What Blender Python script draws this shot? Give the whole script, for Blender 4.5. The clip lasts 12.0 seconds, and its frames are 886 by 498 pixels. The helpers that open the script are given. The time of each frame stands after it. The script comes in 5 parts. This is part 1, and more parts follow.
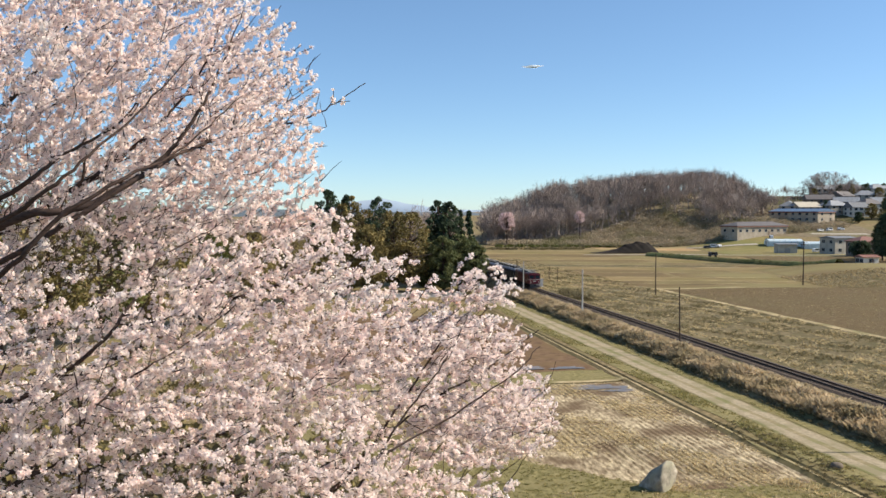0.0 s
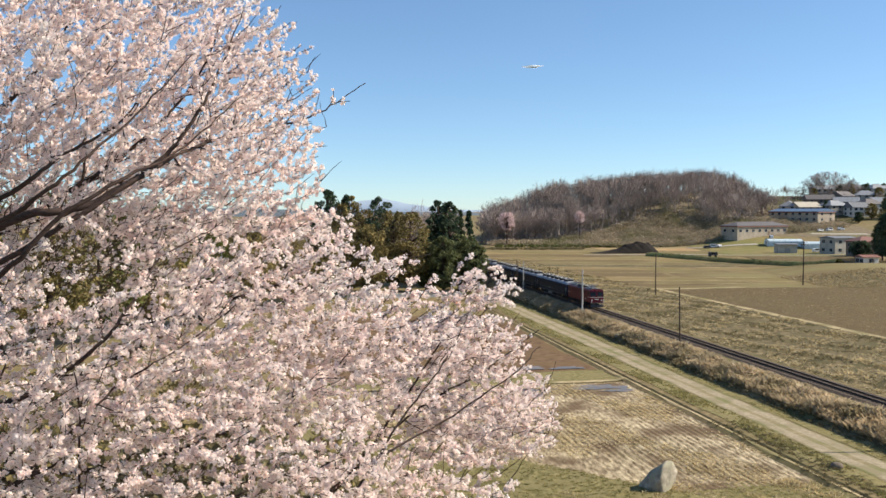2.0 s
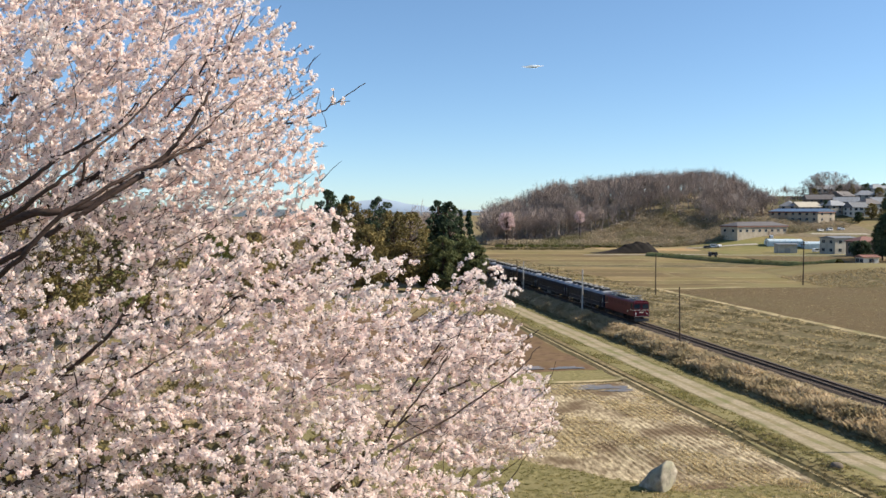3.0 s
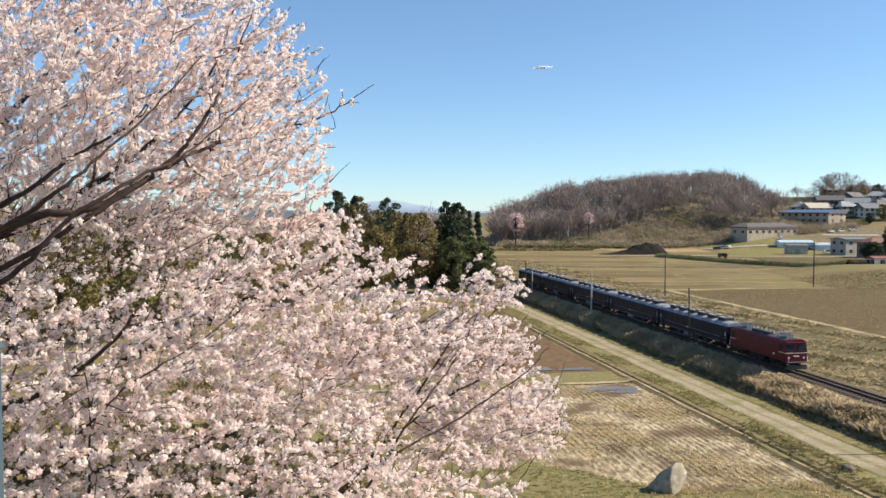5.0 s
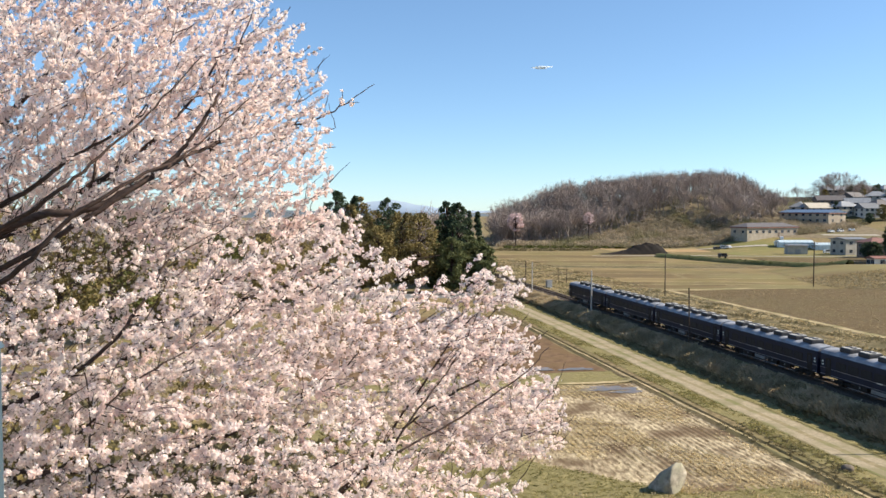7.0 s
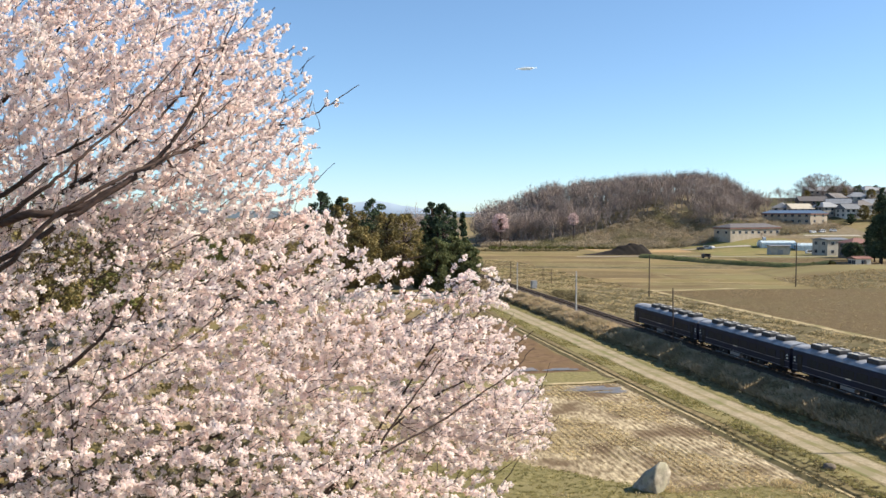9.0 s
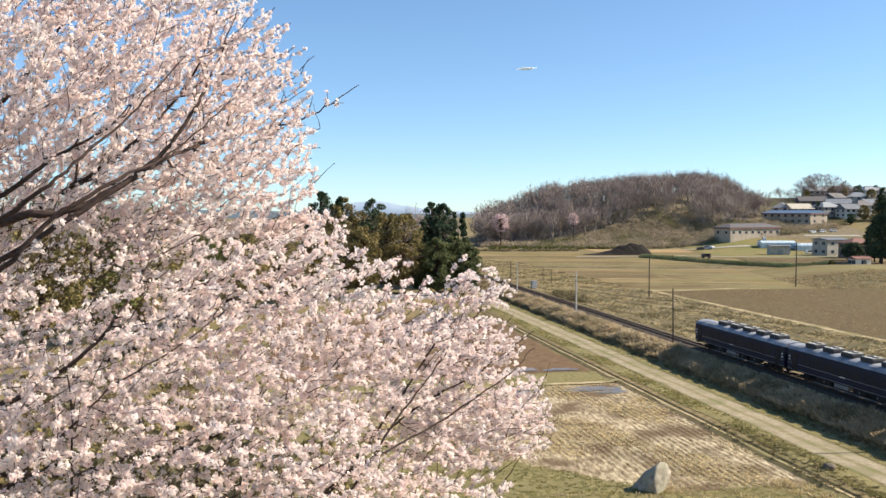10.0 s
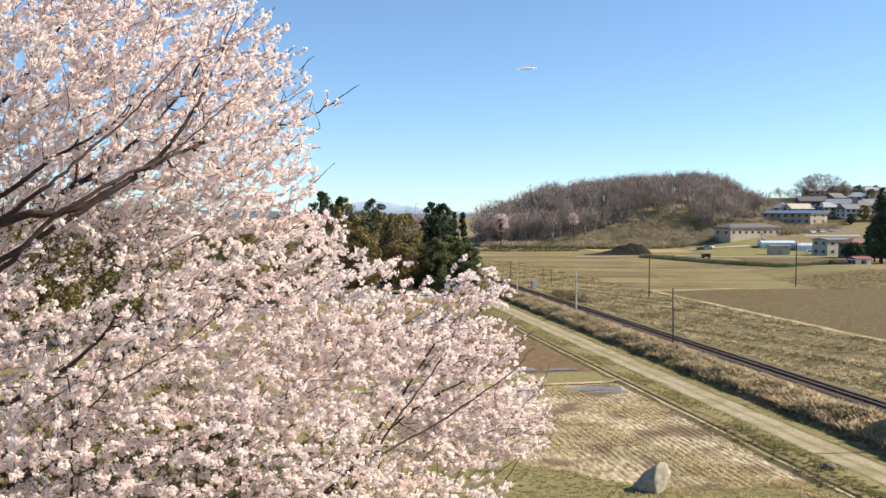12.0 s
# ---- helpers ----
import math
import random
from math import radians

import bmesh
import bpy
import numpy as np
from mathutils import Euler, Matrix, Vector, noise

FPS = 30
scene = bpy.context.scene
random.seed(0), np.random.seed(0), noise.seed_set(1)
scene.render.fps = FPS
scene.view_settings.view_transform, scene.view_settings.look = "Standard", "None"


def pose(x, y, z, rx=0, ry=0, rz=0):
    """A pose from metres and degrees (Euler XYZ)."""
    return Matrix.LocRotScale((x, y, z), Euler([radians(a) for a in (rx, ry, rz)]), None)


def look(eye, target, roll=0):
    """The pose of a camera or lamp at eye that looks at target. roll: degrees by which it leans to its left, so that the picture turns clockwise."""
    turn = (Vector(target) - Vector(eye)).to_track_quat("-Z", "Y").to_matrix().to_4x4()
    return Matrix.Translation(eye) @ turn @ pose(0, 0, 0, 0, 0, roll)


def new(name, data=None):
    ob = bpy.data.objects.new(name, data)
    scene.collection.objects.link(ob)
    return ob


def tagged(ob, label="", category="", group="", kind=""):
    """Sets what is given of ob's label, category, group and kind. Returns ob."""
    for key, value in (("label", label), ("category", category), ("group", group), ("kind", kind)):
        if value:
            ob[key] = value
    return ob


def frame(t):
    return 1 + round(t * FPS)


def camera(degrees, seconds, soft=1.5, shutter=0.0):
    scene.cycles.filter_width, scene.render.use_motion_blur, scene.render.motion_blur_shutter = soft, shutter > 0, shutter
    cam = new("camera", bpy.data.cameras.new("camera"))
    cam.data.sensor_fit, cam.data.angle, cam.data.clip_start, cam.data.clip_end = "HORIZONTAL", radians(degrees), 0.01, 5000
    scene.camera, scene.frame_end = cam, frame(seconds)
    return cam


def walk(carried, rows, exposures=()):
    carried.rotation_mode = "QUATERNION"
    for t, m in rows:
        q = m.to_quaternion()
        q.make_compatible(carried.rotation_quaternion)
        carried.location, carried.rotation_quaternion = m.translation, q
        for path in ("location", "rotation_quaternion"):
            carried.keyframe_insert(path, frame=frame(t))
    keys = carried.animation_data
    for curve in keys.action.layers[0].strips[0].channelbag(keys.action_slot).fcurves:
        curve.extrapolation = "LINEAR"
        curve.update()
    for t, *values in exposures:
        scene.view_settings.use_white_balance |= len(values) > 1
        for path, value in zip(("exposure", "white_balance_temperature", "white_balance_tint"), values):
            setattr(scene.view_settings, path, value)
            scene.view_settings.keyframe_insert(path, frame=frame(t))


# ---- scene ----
cam = camera(56.8, 12.0)
walk(cam, [
    (0.0, pose(0, 0, 21, 87.276, 0, 0)),
    (3.2, pose(0, 0, 21, 87.276, 0, 0.0)),
    (4.8, pose(0, 0, 21, 87.343, 0, 0.612)),
    (7.2, pose(0, 0, 21, 87.343, 0, 0.612)),
    (8.8, pose(0, 0, 21, 87.395, 0, -0.43)),
    (12.0, pose(0, 0, 21, 87.395, 0, -0.43)),
], exposures=[(0.0, 0.66), (3.0, 0.67), (5.0, 0.72), (7.0, 0.82), (9.0, 0.85), (12.0, 0.87)])

# ---- light ----
SUN_EL, SUN_AZ = radians(37.5), math.atan2(0.99, 0.06)   # azimuth from +y towards +x
sun_dir = Vector((math.cos(SUN_EL) * math.sin(SUN_AZ), math.cos(SUN_EL) * math.cos(SUN_AZ), math.sin(SUN_EL)))
world = bpy.data.worlds.new("world")
scene.world = world
world.use_nodes = True
wt = world.node_tree
sky = wt.nodes.new("ShaderNodeTexSky")
sky.sky_type, sky.sun_disc = "NISHITA", False
sky.sun_elevation, sky.sun_rotation = SUN_EL, SUN_AZ
sky.air_density, sky.dust_density, sky.ozone_density = 0.78, 0.05, 3.4
background = wt.nodes["Background"]
background.inputs["Strength"].default_value = 0.125
tint = wt.nodes.new("ShaderNodeMix")
tint.data_type, tint.blend_type = "RGBA", "MULTIPLY"
tint.inputs[0].default_value, tint.inputs[7].default_value = 1.0, (0.815, 0.972, 1.075, 1)
soften = wt.nodes.new("ShaderNodeGamma")
soften.inputs["Gamma"].default_value = 0.81
wt.links.new(sky.outputs[0], soften.inputs["Color"])
wt.links.new(soften.outputs[0], tint.inputs[6])
wt.links.new(tint.outputs[2], background.inputs["Color"])
sun = new("sun", bpy.data.lights.new("sun", "SUN"))
sun.data.energy, sun.data.angle, sun.data.color = 5.0, radians(0.53), (1.0, 0.885, 0.735)
sun.matrix_world = look(sun_dir * 50, (0, 0, 0))


# ---- materials ----
def surface(name, c1, c2, scale=1.0, rough=0.9, bump=0.3, c3=None, scale3=0.1, island=0.0, metal=0.0, through_light=0.0, stretch=(1, 1, 1), turn=0.0, dist=0.05, rnd=0.0, gloss=None):
    """Noise between c1 and c2, large patches of c3, an optional spread of value by island or object."""
    m = bpy.data.materials.new(name)
    m.use_nodes = True
    nt = m.node_tree
    n, l = nt.nodes, nt.links
    bsdf = n["Principled BSDF"]
    co = n.new("ShaderNodeTexCoord")
    mp = n.new("ShaderNodeMapping")
    mp.inputs["Scale"].default_value = stretch
    mp.inputs["Rotation"].default_value = (0, 0, turn)
    l.new(co.outputs["Object"], mp.inputs["Vector"])
    tex = n.new("ShaderNodeTexNoise")
    tex.inputs["Scale"].default_value, tex.inputs["Detail"].default_value, tex.inputs["Roughness"].default_value = scale, 8, 0.65
    l.new(mp.outputs[0], tex.inputs["Vector"])
    ramp = n.new("ShaderNodeValToRGB")
    ramp.color_ramp.elements[0].position, ramp.color_ramp.elements[1].position = 0.35, 0.65
    ramp.color_ramp.elements[0].color, ramp.color_ramp.elements[1].color = (*c1, 1), (*c2, 1)
    l.new(tex.outputs["Fac"], ramp.inputs[0])
    col = ramp.outputs[0]
    if c3:
        big = n.new("ShaderNodeTexNoise")
        big.inputs["Scale"].default_value, big.inputs["Detail"].default_value = scale3, 5
        l.new(co.outputs["Object"], big.inputs["Vector"])
        step = n.new("ShaderNodeValToRGB")
        step.color_ramp.elements[0].position, step.color_ramp.elements[1].position = 0.45, 0.62
        l.new(big.outputs["Fac"], step.inputs[0])
        mix = n.new("ShaderNodeMix")
        mix.data_type = "RGBA"
        l.new(step.outputs[0], mix.inputs[0])
        l.new(col, mix.inputs[6])
        mix.inputs[7].default_value = (*c3, 1)
        col = mix.outputs[2]
    if island or rnd:
        src = n.new("ShaderNodeNewGeometry").outputs["Random Per Island"] if island else n.new("ShaderNodeObjectInfo").outputs["Random"]
        amount = island or rnd
        mr = n.new("ShaderNodeMapRange")
        mr.inputs[3].default_value, mr.inputs[4].default_value = 1 - amount, 1 + amount
        l.new(src, mr.inputs[0])
        hsv = n.new("ShaderNodeHueSaturation")
        l.new(mr.outputs[0], hsv.inputs["Value"])
        l.new(col, hsv.inputs["Color"])
        col = hsv.outputs[0]
    l.new(col, bsdf.inputs["Base Color"])
    bsdf.inputs["Roughness"].default_value, bsdf.inputs["Metallic"].default_value = rough, metal
    bsdf.inputs["Specular IOR Level"].default_value = gloss if gloss is not None else (0.5 if rough < 0.7 else 0.12)
    if bump:
        bp = n.new("ShaderNodeBump")
        bp.inputs["Strength"].default_value, bp.inputs["Distance"].default_value = bump, dist
        l.new(tex.outputs["Fac"], bp.inputs["Height"])
        l.new(bp.outputs[0], bsdf.inputs["Normal"])
    if through_light:
        tr = n.new("ShaderNodeBsdfTranslucent")
        l.new(col, tr.inputs["Color"])
        mx = n.new("ShaderNodeMixShader")
        mx.inputs[0].default_value = through_light
        l.new(bsdf.outputs[0], mx.inputs[1])
        l.new(tr.outputs[0], mx.inputs[2])
        l.new(mx.outputs[0], n["Material Output"].inputs[0])
    return m


TH = radians(10.5)          # the railway's heading against +y
M = dict(
    ground=surface("dry_meadow", (0.12, 0.095, 0.045), (0.29, 0.22, 0.115), 1.3, c3=(0.17, 0.145, 0.065), scale3=0.06, bump=0.7),
    rough=surface("rough_fallow", (0.042, 0.036, 0.016), (0.27, 0.215, 0.118), 1.6, c3=(0.105, 0.09, 0.042), scale3=0.35, bump=1.0, dist=0.15),
    mudrock=surface("muddy_rock", (0.12, 0.10, 0.08), (0.22, 0.19, 0.15), 3, c3=(0.16, 0.13, 0.1), scale3=1.5, bump=0.6),
    darkweed=surface("dark_weeds", (0.16, 0.14, 0.075), (0.28, 0.235, 0.13), 0.4, island=0.35, bump=0, through_light=0.35),
    verge=surface("short_grass", (0.12, 0.11, 0.042), (0.27, 0.23, 0.105), 1.7, c3=(0.2, 0.172, 0.08), scale3=0.45, bump=1.0, dist=0.1),
    stubble=surface("rice_stubble", (0.11, 0.075, 0.04), (0.58, 0.485, 0.315), 1.5, c3=(0.145, 0.102, 0.06), scale3=0.24, bump=0.9, stretch=(2.0, 0.55, 1), turn=radians(-10.5)),
    soil=surface("wet_brown_soil", (0.10, 0.062, 0.035), (0.20, 0.13, 0.075), 0.7, c3=(0.15, 0.10, 0.05), scale3=0.2, bump=0.8),
    plough=surface("ploughed_soil", (0.07, 0.05, 0.025), (0.195, 0.143, 0.071), 2.6, c3=(0.135, 0.104, 0.051), scale3=0.06, bump=1.0, dist=0.25, stretch=(0.2, 2.4, 1), turn=radians(-4)),
    straw=surface("straw_bund", (0.30, 0.24, 0.125), (0.48, 0.39, 0.235), 1.2, c3=(0.23, 0.2, 0.095), scale3=0.2),
    gravel=surface("gravel_track", (0.24, 0.20, 0.13), (0.40, 0.34, 0.235), 3.0, c3=(0.235, 0.205, 0.12), scale3=0.3),
    mid=surface("gravel_crown", (0.20, 0.165, 0.09), (0.30, 0.25, 0.15), 1.5, c3=(0.17, 0.17, 0.07), scale3=0.3),
    bank=surface("embankment_soil", (0.16, 0.125, 0.065), (0.31, 0.245, 0.135), 0.8, c3=(0.17, 0.155, 0.065), scale3=0.2),
    field=surface("pale_field", (0.175, 0.13, 0.058), (0.28, 0.212, 0.102), 0.25, c3=(0.16, 0.135, 0.05), scale3=0.03, stretch=(0.35, 2.0, 1), turn=radians(10)),
    field_brown=surface("brown_field", (0.11, 0.08, 0.04), (0.19, 0.14, 0.065), 0.25, c3=(0.2, 0.17, 0.075), scale3=0.03, stretch=(0.35, 2.5, 1)),
    field_green=surface("green_bank", (0.06, 0.08, 0.032), (0.115, 0.125, 0.05), 0.4, c3=(0.13, 0.12, 0.055), scale3=0.05),
    sand=surface("bare_orange_soil", (0.33, 0.21, 0.10), (0.40, 0.29, 0.15), 0.15, c3=(0.25, 0.2, 0.1), scale3=0.03),
    mound=surface("dark_heap", (0.012, 0.010, 0.009), (0.032, 0.025, 0.02), 0.5, c3=(0.022, 0.019, 0.016), scale3=0.1),
    ballast=surface("ballast", (0.05, 0.038, 0.03), (0.125, 0.098, 0.075), 9, bump=0.8),
    steel=surface("rail_steel", (0.06, 0.04, 0.03), (0.10, 0.07, 0.055), 3, rough=0.8, metal=0.1, bump=0.1),
    railtop=surface("worn_rail_head", (0.14, 0.115, 0.10), (0.22, 0.19, 0.17), 3, rough=0.6, metal=0.3, bump=0.0),
    sleeper=surface("sleeper_wood", (0.055, 0.04, 0.03), (0.10, 0.075, 0.055), 4, island=0.25),
    concrete=surface("concrete", (0.42, 0.41, 0.38), (0.58, 0.56, 0.52), 3, rough=0.85, c3=(0.38, 0.37, 0.34), scale3=0.6),
    darkpole=surface("tarred_wood", (0.045, 0.036, 0.03), (0.09, 0.07, 0.055), 5, rough=0.8),
    stone=surface("pale_granite", (0.2, 0.18, 0.135), (0.47, 0.42, 0.335), 2.5, rough=0.85, c3=(0.34, 0.32, 0.23), scale3=1.2, bump=0.6),
    rust=surface("dry_grass", (0.45, 0.35, 0.215), (0.64, 0.52, 0.35), 0.3, island=0.16, bump=0, through_light=0.55, c3=(0.36, 0.30, 0.19), scale3=0.25),
    drygrey=surface("grey_weeds", (0.26, 0.21, 0.12), (0.44, 0.36, 0.21), 0.4, island=0.35, bump=0, through_light=0.45),
    greenblade=surface("green_blades", (0.21, 0.20, 0.075), (0.37, 0.32, 0.15), 0.4, island=0.3, bump=0, through_light=0.5),
    strawblade=surface("straw_blades", (0.46, 0.37, 0.20), (0.66, 0.55, 0.34), 0.5, island=0.3, bump=0, through_light=0.4),
    barewood=surface("bare_wood", (0.235, 0.188, 0.163), (0.42, 0.35, 0.305), 0.05, island=0.3, bump=0),
    paletrunk=surface("pale_bark", (0.25, 0.21, 0.18), (0.38, 0.33, 0.28), 0.4, bump=0.2, island=0.3),
    bark=surface("cherry_bark", (0.036, 0.025, 0.021), (0.085, 0.058, 0.048), 14, rough=0.8, bump=0.5, dist=0.01, stretch=(1, 1, 3)),
    petal=surface("blossom", (0.975, 0.843, 0.803), (0.988, 0.942, 0.90), 2.2, rough=0.75, bump=0, island=0.05, through_light=0.66, c3=(0.975, 0.885, 0.85), scale3=0.9),
    calyx=surface("calyx", (0.38, 0.12, 0.11), (0.52, 0.22, 0.17), 5, rough=0.7, bump=0, island=0.3),
    conifer=surface("conifer_needles", (0.045, 0.068, 0.042), (0.105, 0.135, 0.075), 0.3, rough=0.8, bump=0, island=0.5, through_light=0.25),
    olive=surface("olive_leaves", (0.15, 0.125, 0.05), (0.28, 0.22, 0.09), 0.25, rough=0.8, bump=0, island=0.45, through_light=0.2),
    shrub=surface("bushy_scrub", (0.25, 0.208, 0.14), (0.47, 0.39, 0.275), 0.14, rough=0.9, bump=0, island=0.15, c3=(0.21, 0.195, 0.10), scale3=0.045, through_light=0.3),
    thicket=surface("thicket_leaves", (0.095, 0.115, 0.05), (0.18, 0.19, 0.085), 0.2, rough=0.7, bump=0, island=0.4, through_light=0.35),
    meadow=surface("yellow_green_meadow", (0.15, 0.135, 0.05), (0.25, 0.205, 0.09), 0.3, c3=(0.17, 0.165, 0.06), scale3=0.05, stretch=(0.5, 1.6, 1)),
    bamboo=surface("bamboo_leaves", (0.07, 0.085, 0.022), (0.14, 0.14, 0.045), 0.2, rough=0.7, bump=0, island=0.4, through_light=0.25),
    pink=surface("far_blossom", (0.62, 0.46, 0.44), (0.75, 0.6, 0.58), 0.5, bump=0, island=0.15, through_light=0.25),
    # pale blue distance haze is mixed into the mountain's base colour
    mountain=surface("far_mountain_hazed", (0.40, 0.50, 0.62), (0.46, 0.56, 0.67), 0.002, bump=0),
    # woods tinted blue-grey: the haze is painted into the colour
    farwood=surface("far_woods_hazed", (0.15, 0.19, 0.22), (0.20, 0.24, 0.27), 0.01, bump=0),
    cloud=surface("cloud", (0.92, 0.96, 1.0), (0.94, 0.98, 1.0), 0.01, rough=1, bump=0, through_light=0.8),
    red=surface("loco_red", (0.088, 0.004, 0.012), (0.115, 0.006, 0.017), 0.9, rough=0.4, gloss=0.3, bump=0.03, c3=(0.10, 0.005, 0.014), scale3=0.4),
    redvent=surface("red_louvre", (0.07, 0.008, 0.012), (0.10, 0.012, 0.018), 3, rough=0.6, bump=0.1),
    plough_steel=surface("plough_grey", (0.035, 0.036, 0.04), (0.07, 0.072, 0.077), 3, rough=0.6),
    scrubsoil=surface("scrub_soil", (0.13, 0.105, 0.066), (0.23, 0.187, 0.12), 0.5, c3=(0.15, 0.135, 0.07), scale3=0.05, bump=0.8),
    litter=surface("leaf_litter", (0.055, 0.045, 0.022), (0.13, 0.105, 0.05), 1.5, c3=(0.075, 0.075, 0.028), scale3=0.25, bump=0.8),
    cream=surface("cream_paint", (0.72, 0.69, 0.6), (0.8, 0.77, 0.68), 1.5, rough=0.45, bump=0),
    navy=surface("coach_navy", (0.005, 0.009, 0.026), (0.009, 0.015, 0.04), 1.2, rough=0.5, gloss=0.25, bump=0.03, c3=(0.009, 0.013, 0.028), scale3=0.4),
    roof=surface("coach_roof", (0.25, 0.265, 0.29), (0.38, 0.395, 0.42), 1.3, rough=0.6, gloss=0.2, bump=0.1, c3=(0.18, 0.19, 0.21), scale3=0.5, stretch=(0.3, 2, 1)),
    under=surface("underframe_black", (0.018, 0.017, 0.017), (0.045, 0.04, 0.036), 2, rough=0.75),
    greymetal=surface("grey_steel", (0.22, 0.23, 0.24), (0.34, 0.35, 0.36), 2, rough=0.5, metal=0.3, bump=0.1),
    vent=surface("cooler_dark", (0.014, 0.015, 0.018), (0.03, 0.031, 0.036), 3, rough=0.6, bump=0.1),
    glass=surface("dark_glass", (0.014, 0.019, 0.026), (0.024, 0.031, 0.04), 1, rough=0.35, gloss=0.12, bump=0),
    white=surface("white_wall", (0.66, 0.63, 0.56), (0.76, 0.73, 0.66), 0.5, rough=0.8, bump=0.05, c3=(0.6, 0.57, 0.5), scale3=0.15),
    ochre=surface("ochre_wall", (0.38, 0.325, 0.25), (0.48, 0.415, 0.325), 0.5, rough=0.85, bump=0.05, c3=(0.35, 0.3, 0.235), scale3=0.2),
    brownwall=surface("brown_wall", (0.17, 0.13, 0.10), (0.24, 0.19, 0.15), 0.6, rough=0.8),
    greyroof=surface("grey_tiles", (0.15, 0.16, 0.17), (0.24, 0.25, 0.26), 0.8, rough=0.55, rnd=0.3),
    ochreroof=surface("beige_roof", (0.36, 0.32, 0.25), (0.46, 0.42, 0.33), 0.8, rough=0.6),
    darkroof=surface("dark_brown_roof", (0.085, 0.075, 0.072), (0.14, 0.125, 0.115), 0.8, rough=0.6),
    plaster=surface("grey_plaster", (0.36, 0.335, 0.29), (0.50, 0.47, 0.41), 0.4, rough=0.85, bump=0.05, rnd=0.3),
    redroof=surface("red_roof", (0.17, 0.075, 0.055), (0.24, 0.11, 0.08), 0.8, rough=0.6),
    blueroof=surface("blue_sheet_roof", (0.075, 0.12, 0.19), (0.11, 0.165, 0.25), 0.8, rough=0.5),
    vinyl=surface("vinyl_sheet", (0.5, 0.6, 0.63), (0.62, 0.71, 0.74), 0.6, rough=0.3, bump=0.1),
    tarmac=surface("pale_lane", (0.29, 0.265, 0.21), (0.41, 0.375, 0.31), 1.0),
    asphalt=surface("asphalt", (0.045, 0.045, 0.045), (0.07, 0.07, 0.068), 2),
    bluepaint=surface("blue_grey_paint", (0.04, 0.07, 0.09), (0.055, 0.09, 0.115), 6, rough=0.5, bump=0.05),
    rubber=surface("rubber", (0.015, 0.015, 0.015), (0.03, 0.03, 0.03), 6, rough=0.9),
    carwhite=surface("white_car_paint", (0.72, 0.72, 0.72), (0.8, 0.8, 0.8), 1, rough=0.25, bump=0),
    cardark=surface("dark_car_paint", (0.03, 0.035, 0.045), (0.05, 0.055, 0.065), 1, rough=0.3, bump=0),
    lamp=surface("lamp_glass", (0.7, 0.68, 0.6), (0.8, 0.78, 0.7), 3, rough=0.15, bump=0),
    taillamp=surface("red_lamp_glass", (0.4, 0.02, 0.02), (0.5, 0.03, 0.03), 3, rough=0.2, bump=0),
    water=surface("puddle_water", (0.10, 0.085, 0.065), (0.17, 0.14, 0.10), 1.5, rough=0.28, bump=0.25, c3=(0.20, 0.14, 0.085), scale3=0.7),
)


# ---- mesh helpers ----
def np_mesh(name, verts, faces, mat, smooth=False):
    me = bpy.data.meshes.new(name)
    verts = np.asarray(verts, dtype=np.float32)
    faces = np.asarray(faces, dtype=np.int32)
    k = faces.shape[1]
    me.vertices.add(len(verts))
    me.vertices.foreach_set("co", verts.ravel())
    me.loops.add(faces.size)
    me.loops.foreach_set("vertex_index", faces.ravel())
    me.polygons.add(len(faces))
    me.polygons.foreach_set("loop_start", np.arange(0, faces.size, k, dtype=np.int32))
    me.polygons.foreach_set("loop_total", np.full(len(faces), k, dtype=np.int32))
    if smooth:
        me.polygons.foreach_set("use_smooth", np.ones(len(faces), dtype=bool))
    me.update(calc_edges=True)
    me.materials.append(mat)
    return me


def hang(name, me, parent=None, label="", m=None):
    """One mesh object under a thing or part."""
    ob = new(name, me)
    if parent:
        ob.parent = parent
    if m is not None:
        ob.matrix_basis = m
    if label:
        ob["label"] = label
    return ob


def bm_mesh(name, bm, mat, smooth=False):
    me = bpy.data.meshes.new(name)
    bm.normal_update()
    bm.to_mesh(me)
    bm.free()
    me.materials.append(mat)
    if smooth:
        for p in me.polygons:
            p.use_smooth = True
    return me


def part(name, bm, mat, parent=None, label="", m=None, smooth=False):
    return hang(name, bm_mesh(name, bm, mat, smooth), parent, label, m)


def add_box(bm, x0, x1, y0, y1, z0, z1, bevel=0.0, m=None):
    r = bmesh.ops.create_cube(bm, size=1.0)
    mat = Matrix.Translation(((x0 + x1) / 2, (y0 + y1) / 2, (z0 + z1) / 2)) @ Matrix.Diagonal((x1 - x0, y1 - y0, z1 - z0, 1))
    bmesh.ops.transform(bm, matrix=(m @ mat) if m is not None else mat, verts=r["verts"])
    if bevel:
        es = list({e for v in r["verts"] for e in v.link_edges})
        bmesh.ops.bevel(bm, geom=es, offset=bevel, segments=2, affect="EDGES", profile=0.6)
    return bm


def box(x0, x1, y0, y1, z0, z1, bevel=0.0):
    return add_box(bmesh.new(), x0, x1, y0, y1, z0, z1, bevel)


def add_tube(bm, a, b, r0, r1=None, seg=8, caps=True):
    a, b = Vector(a), Vector(b)
    r1 = r0 if r1 is None else r1
    d = b - a
    q = d.to_track_quat("Z", "Y").to_matrix().to_4x4()
    bmesh.ops.create_cone(bm, cap_ends=caps, segments=seg, radius1=r0, radius2=r1, depth=d.length, matrix=Matrix.Translation((a + b) / 2) @ q)
    return bm


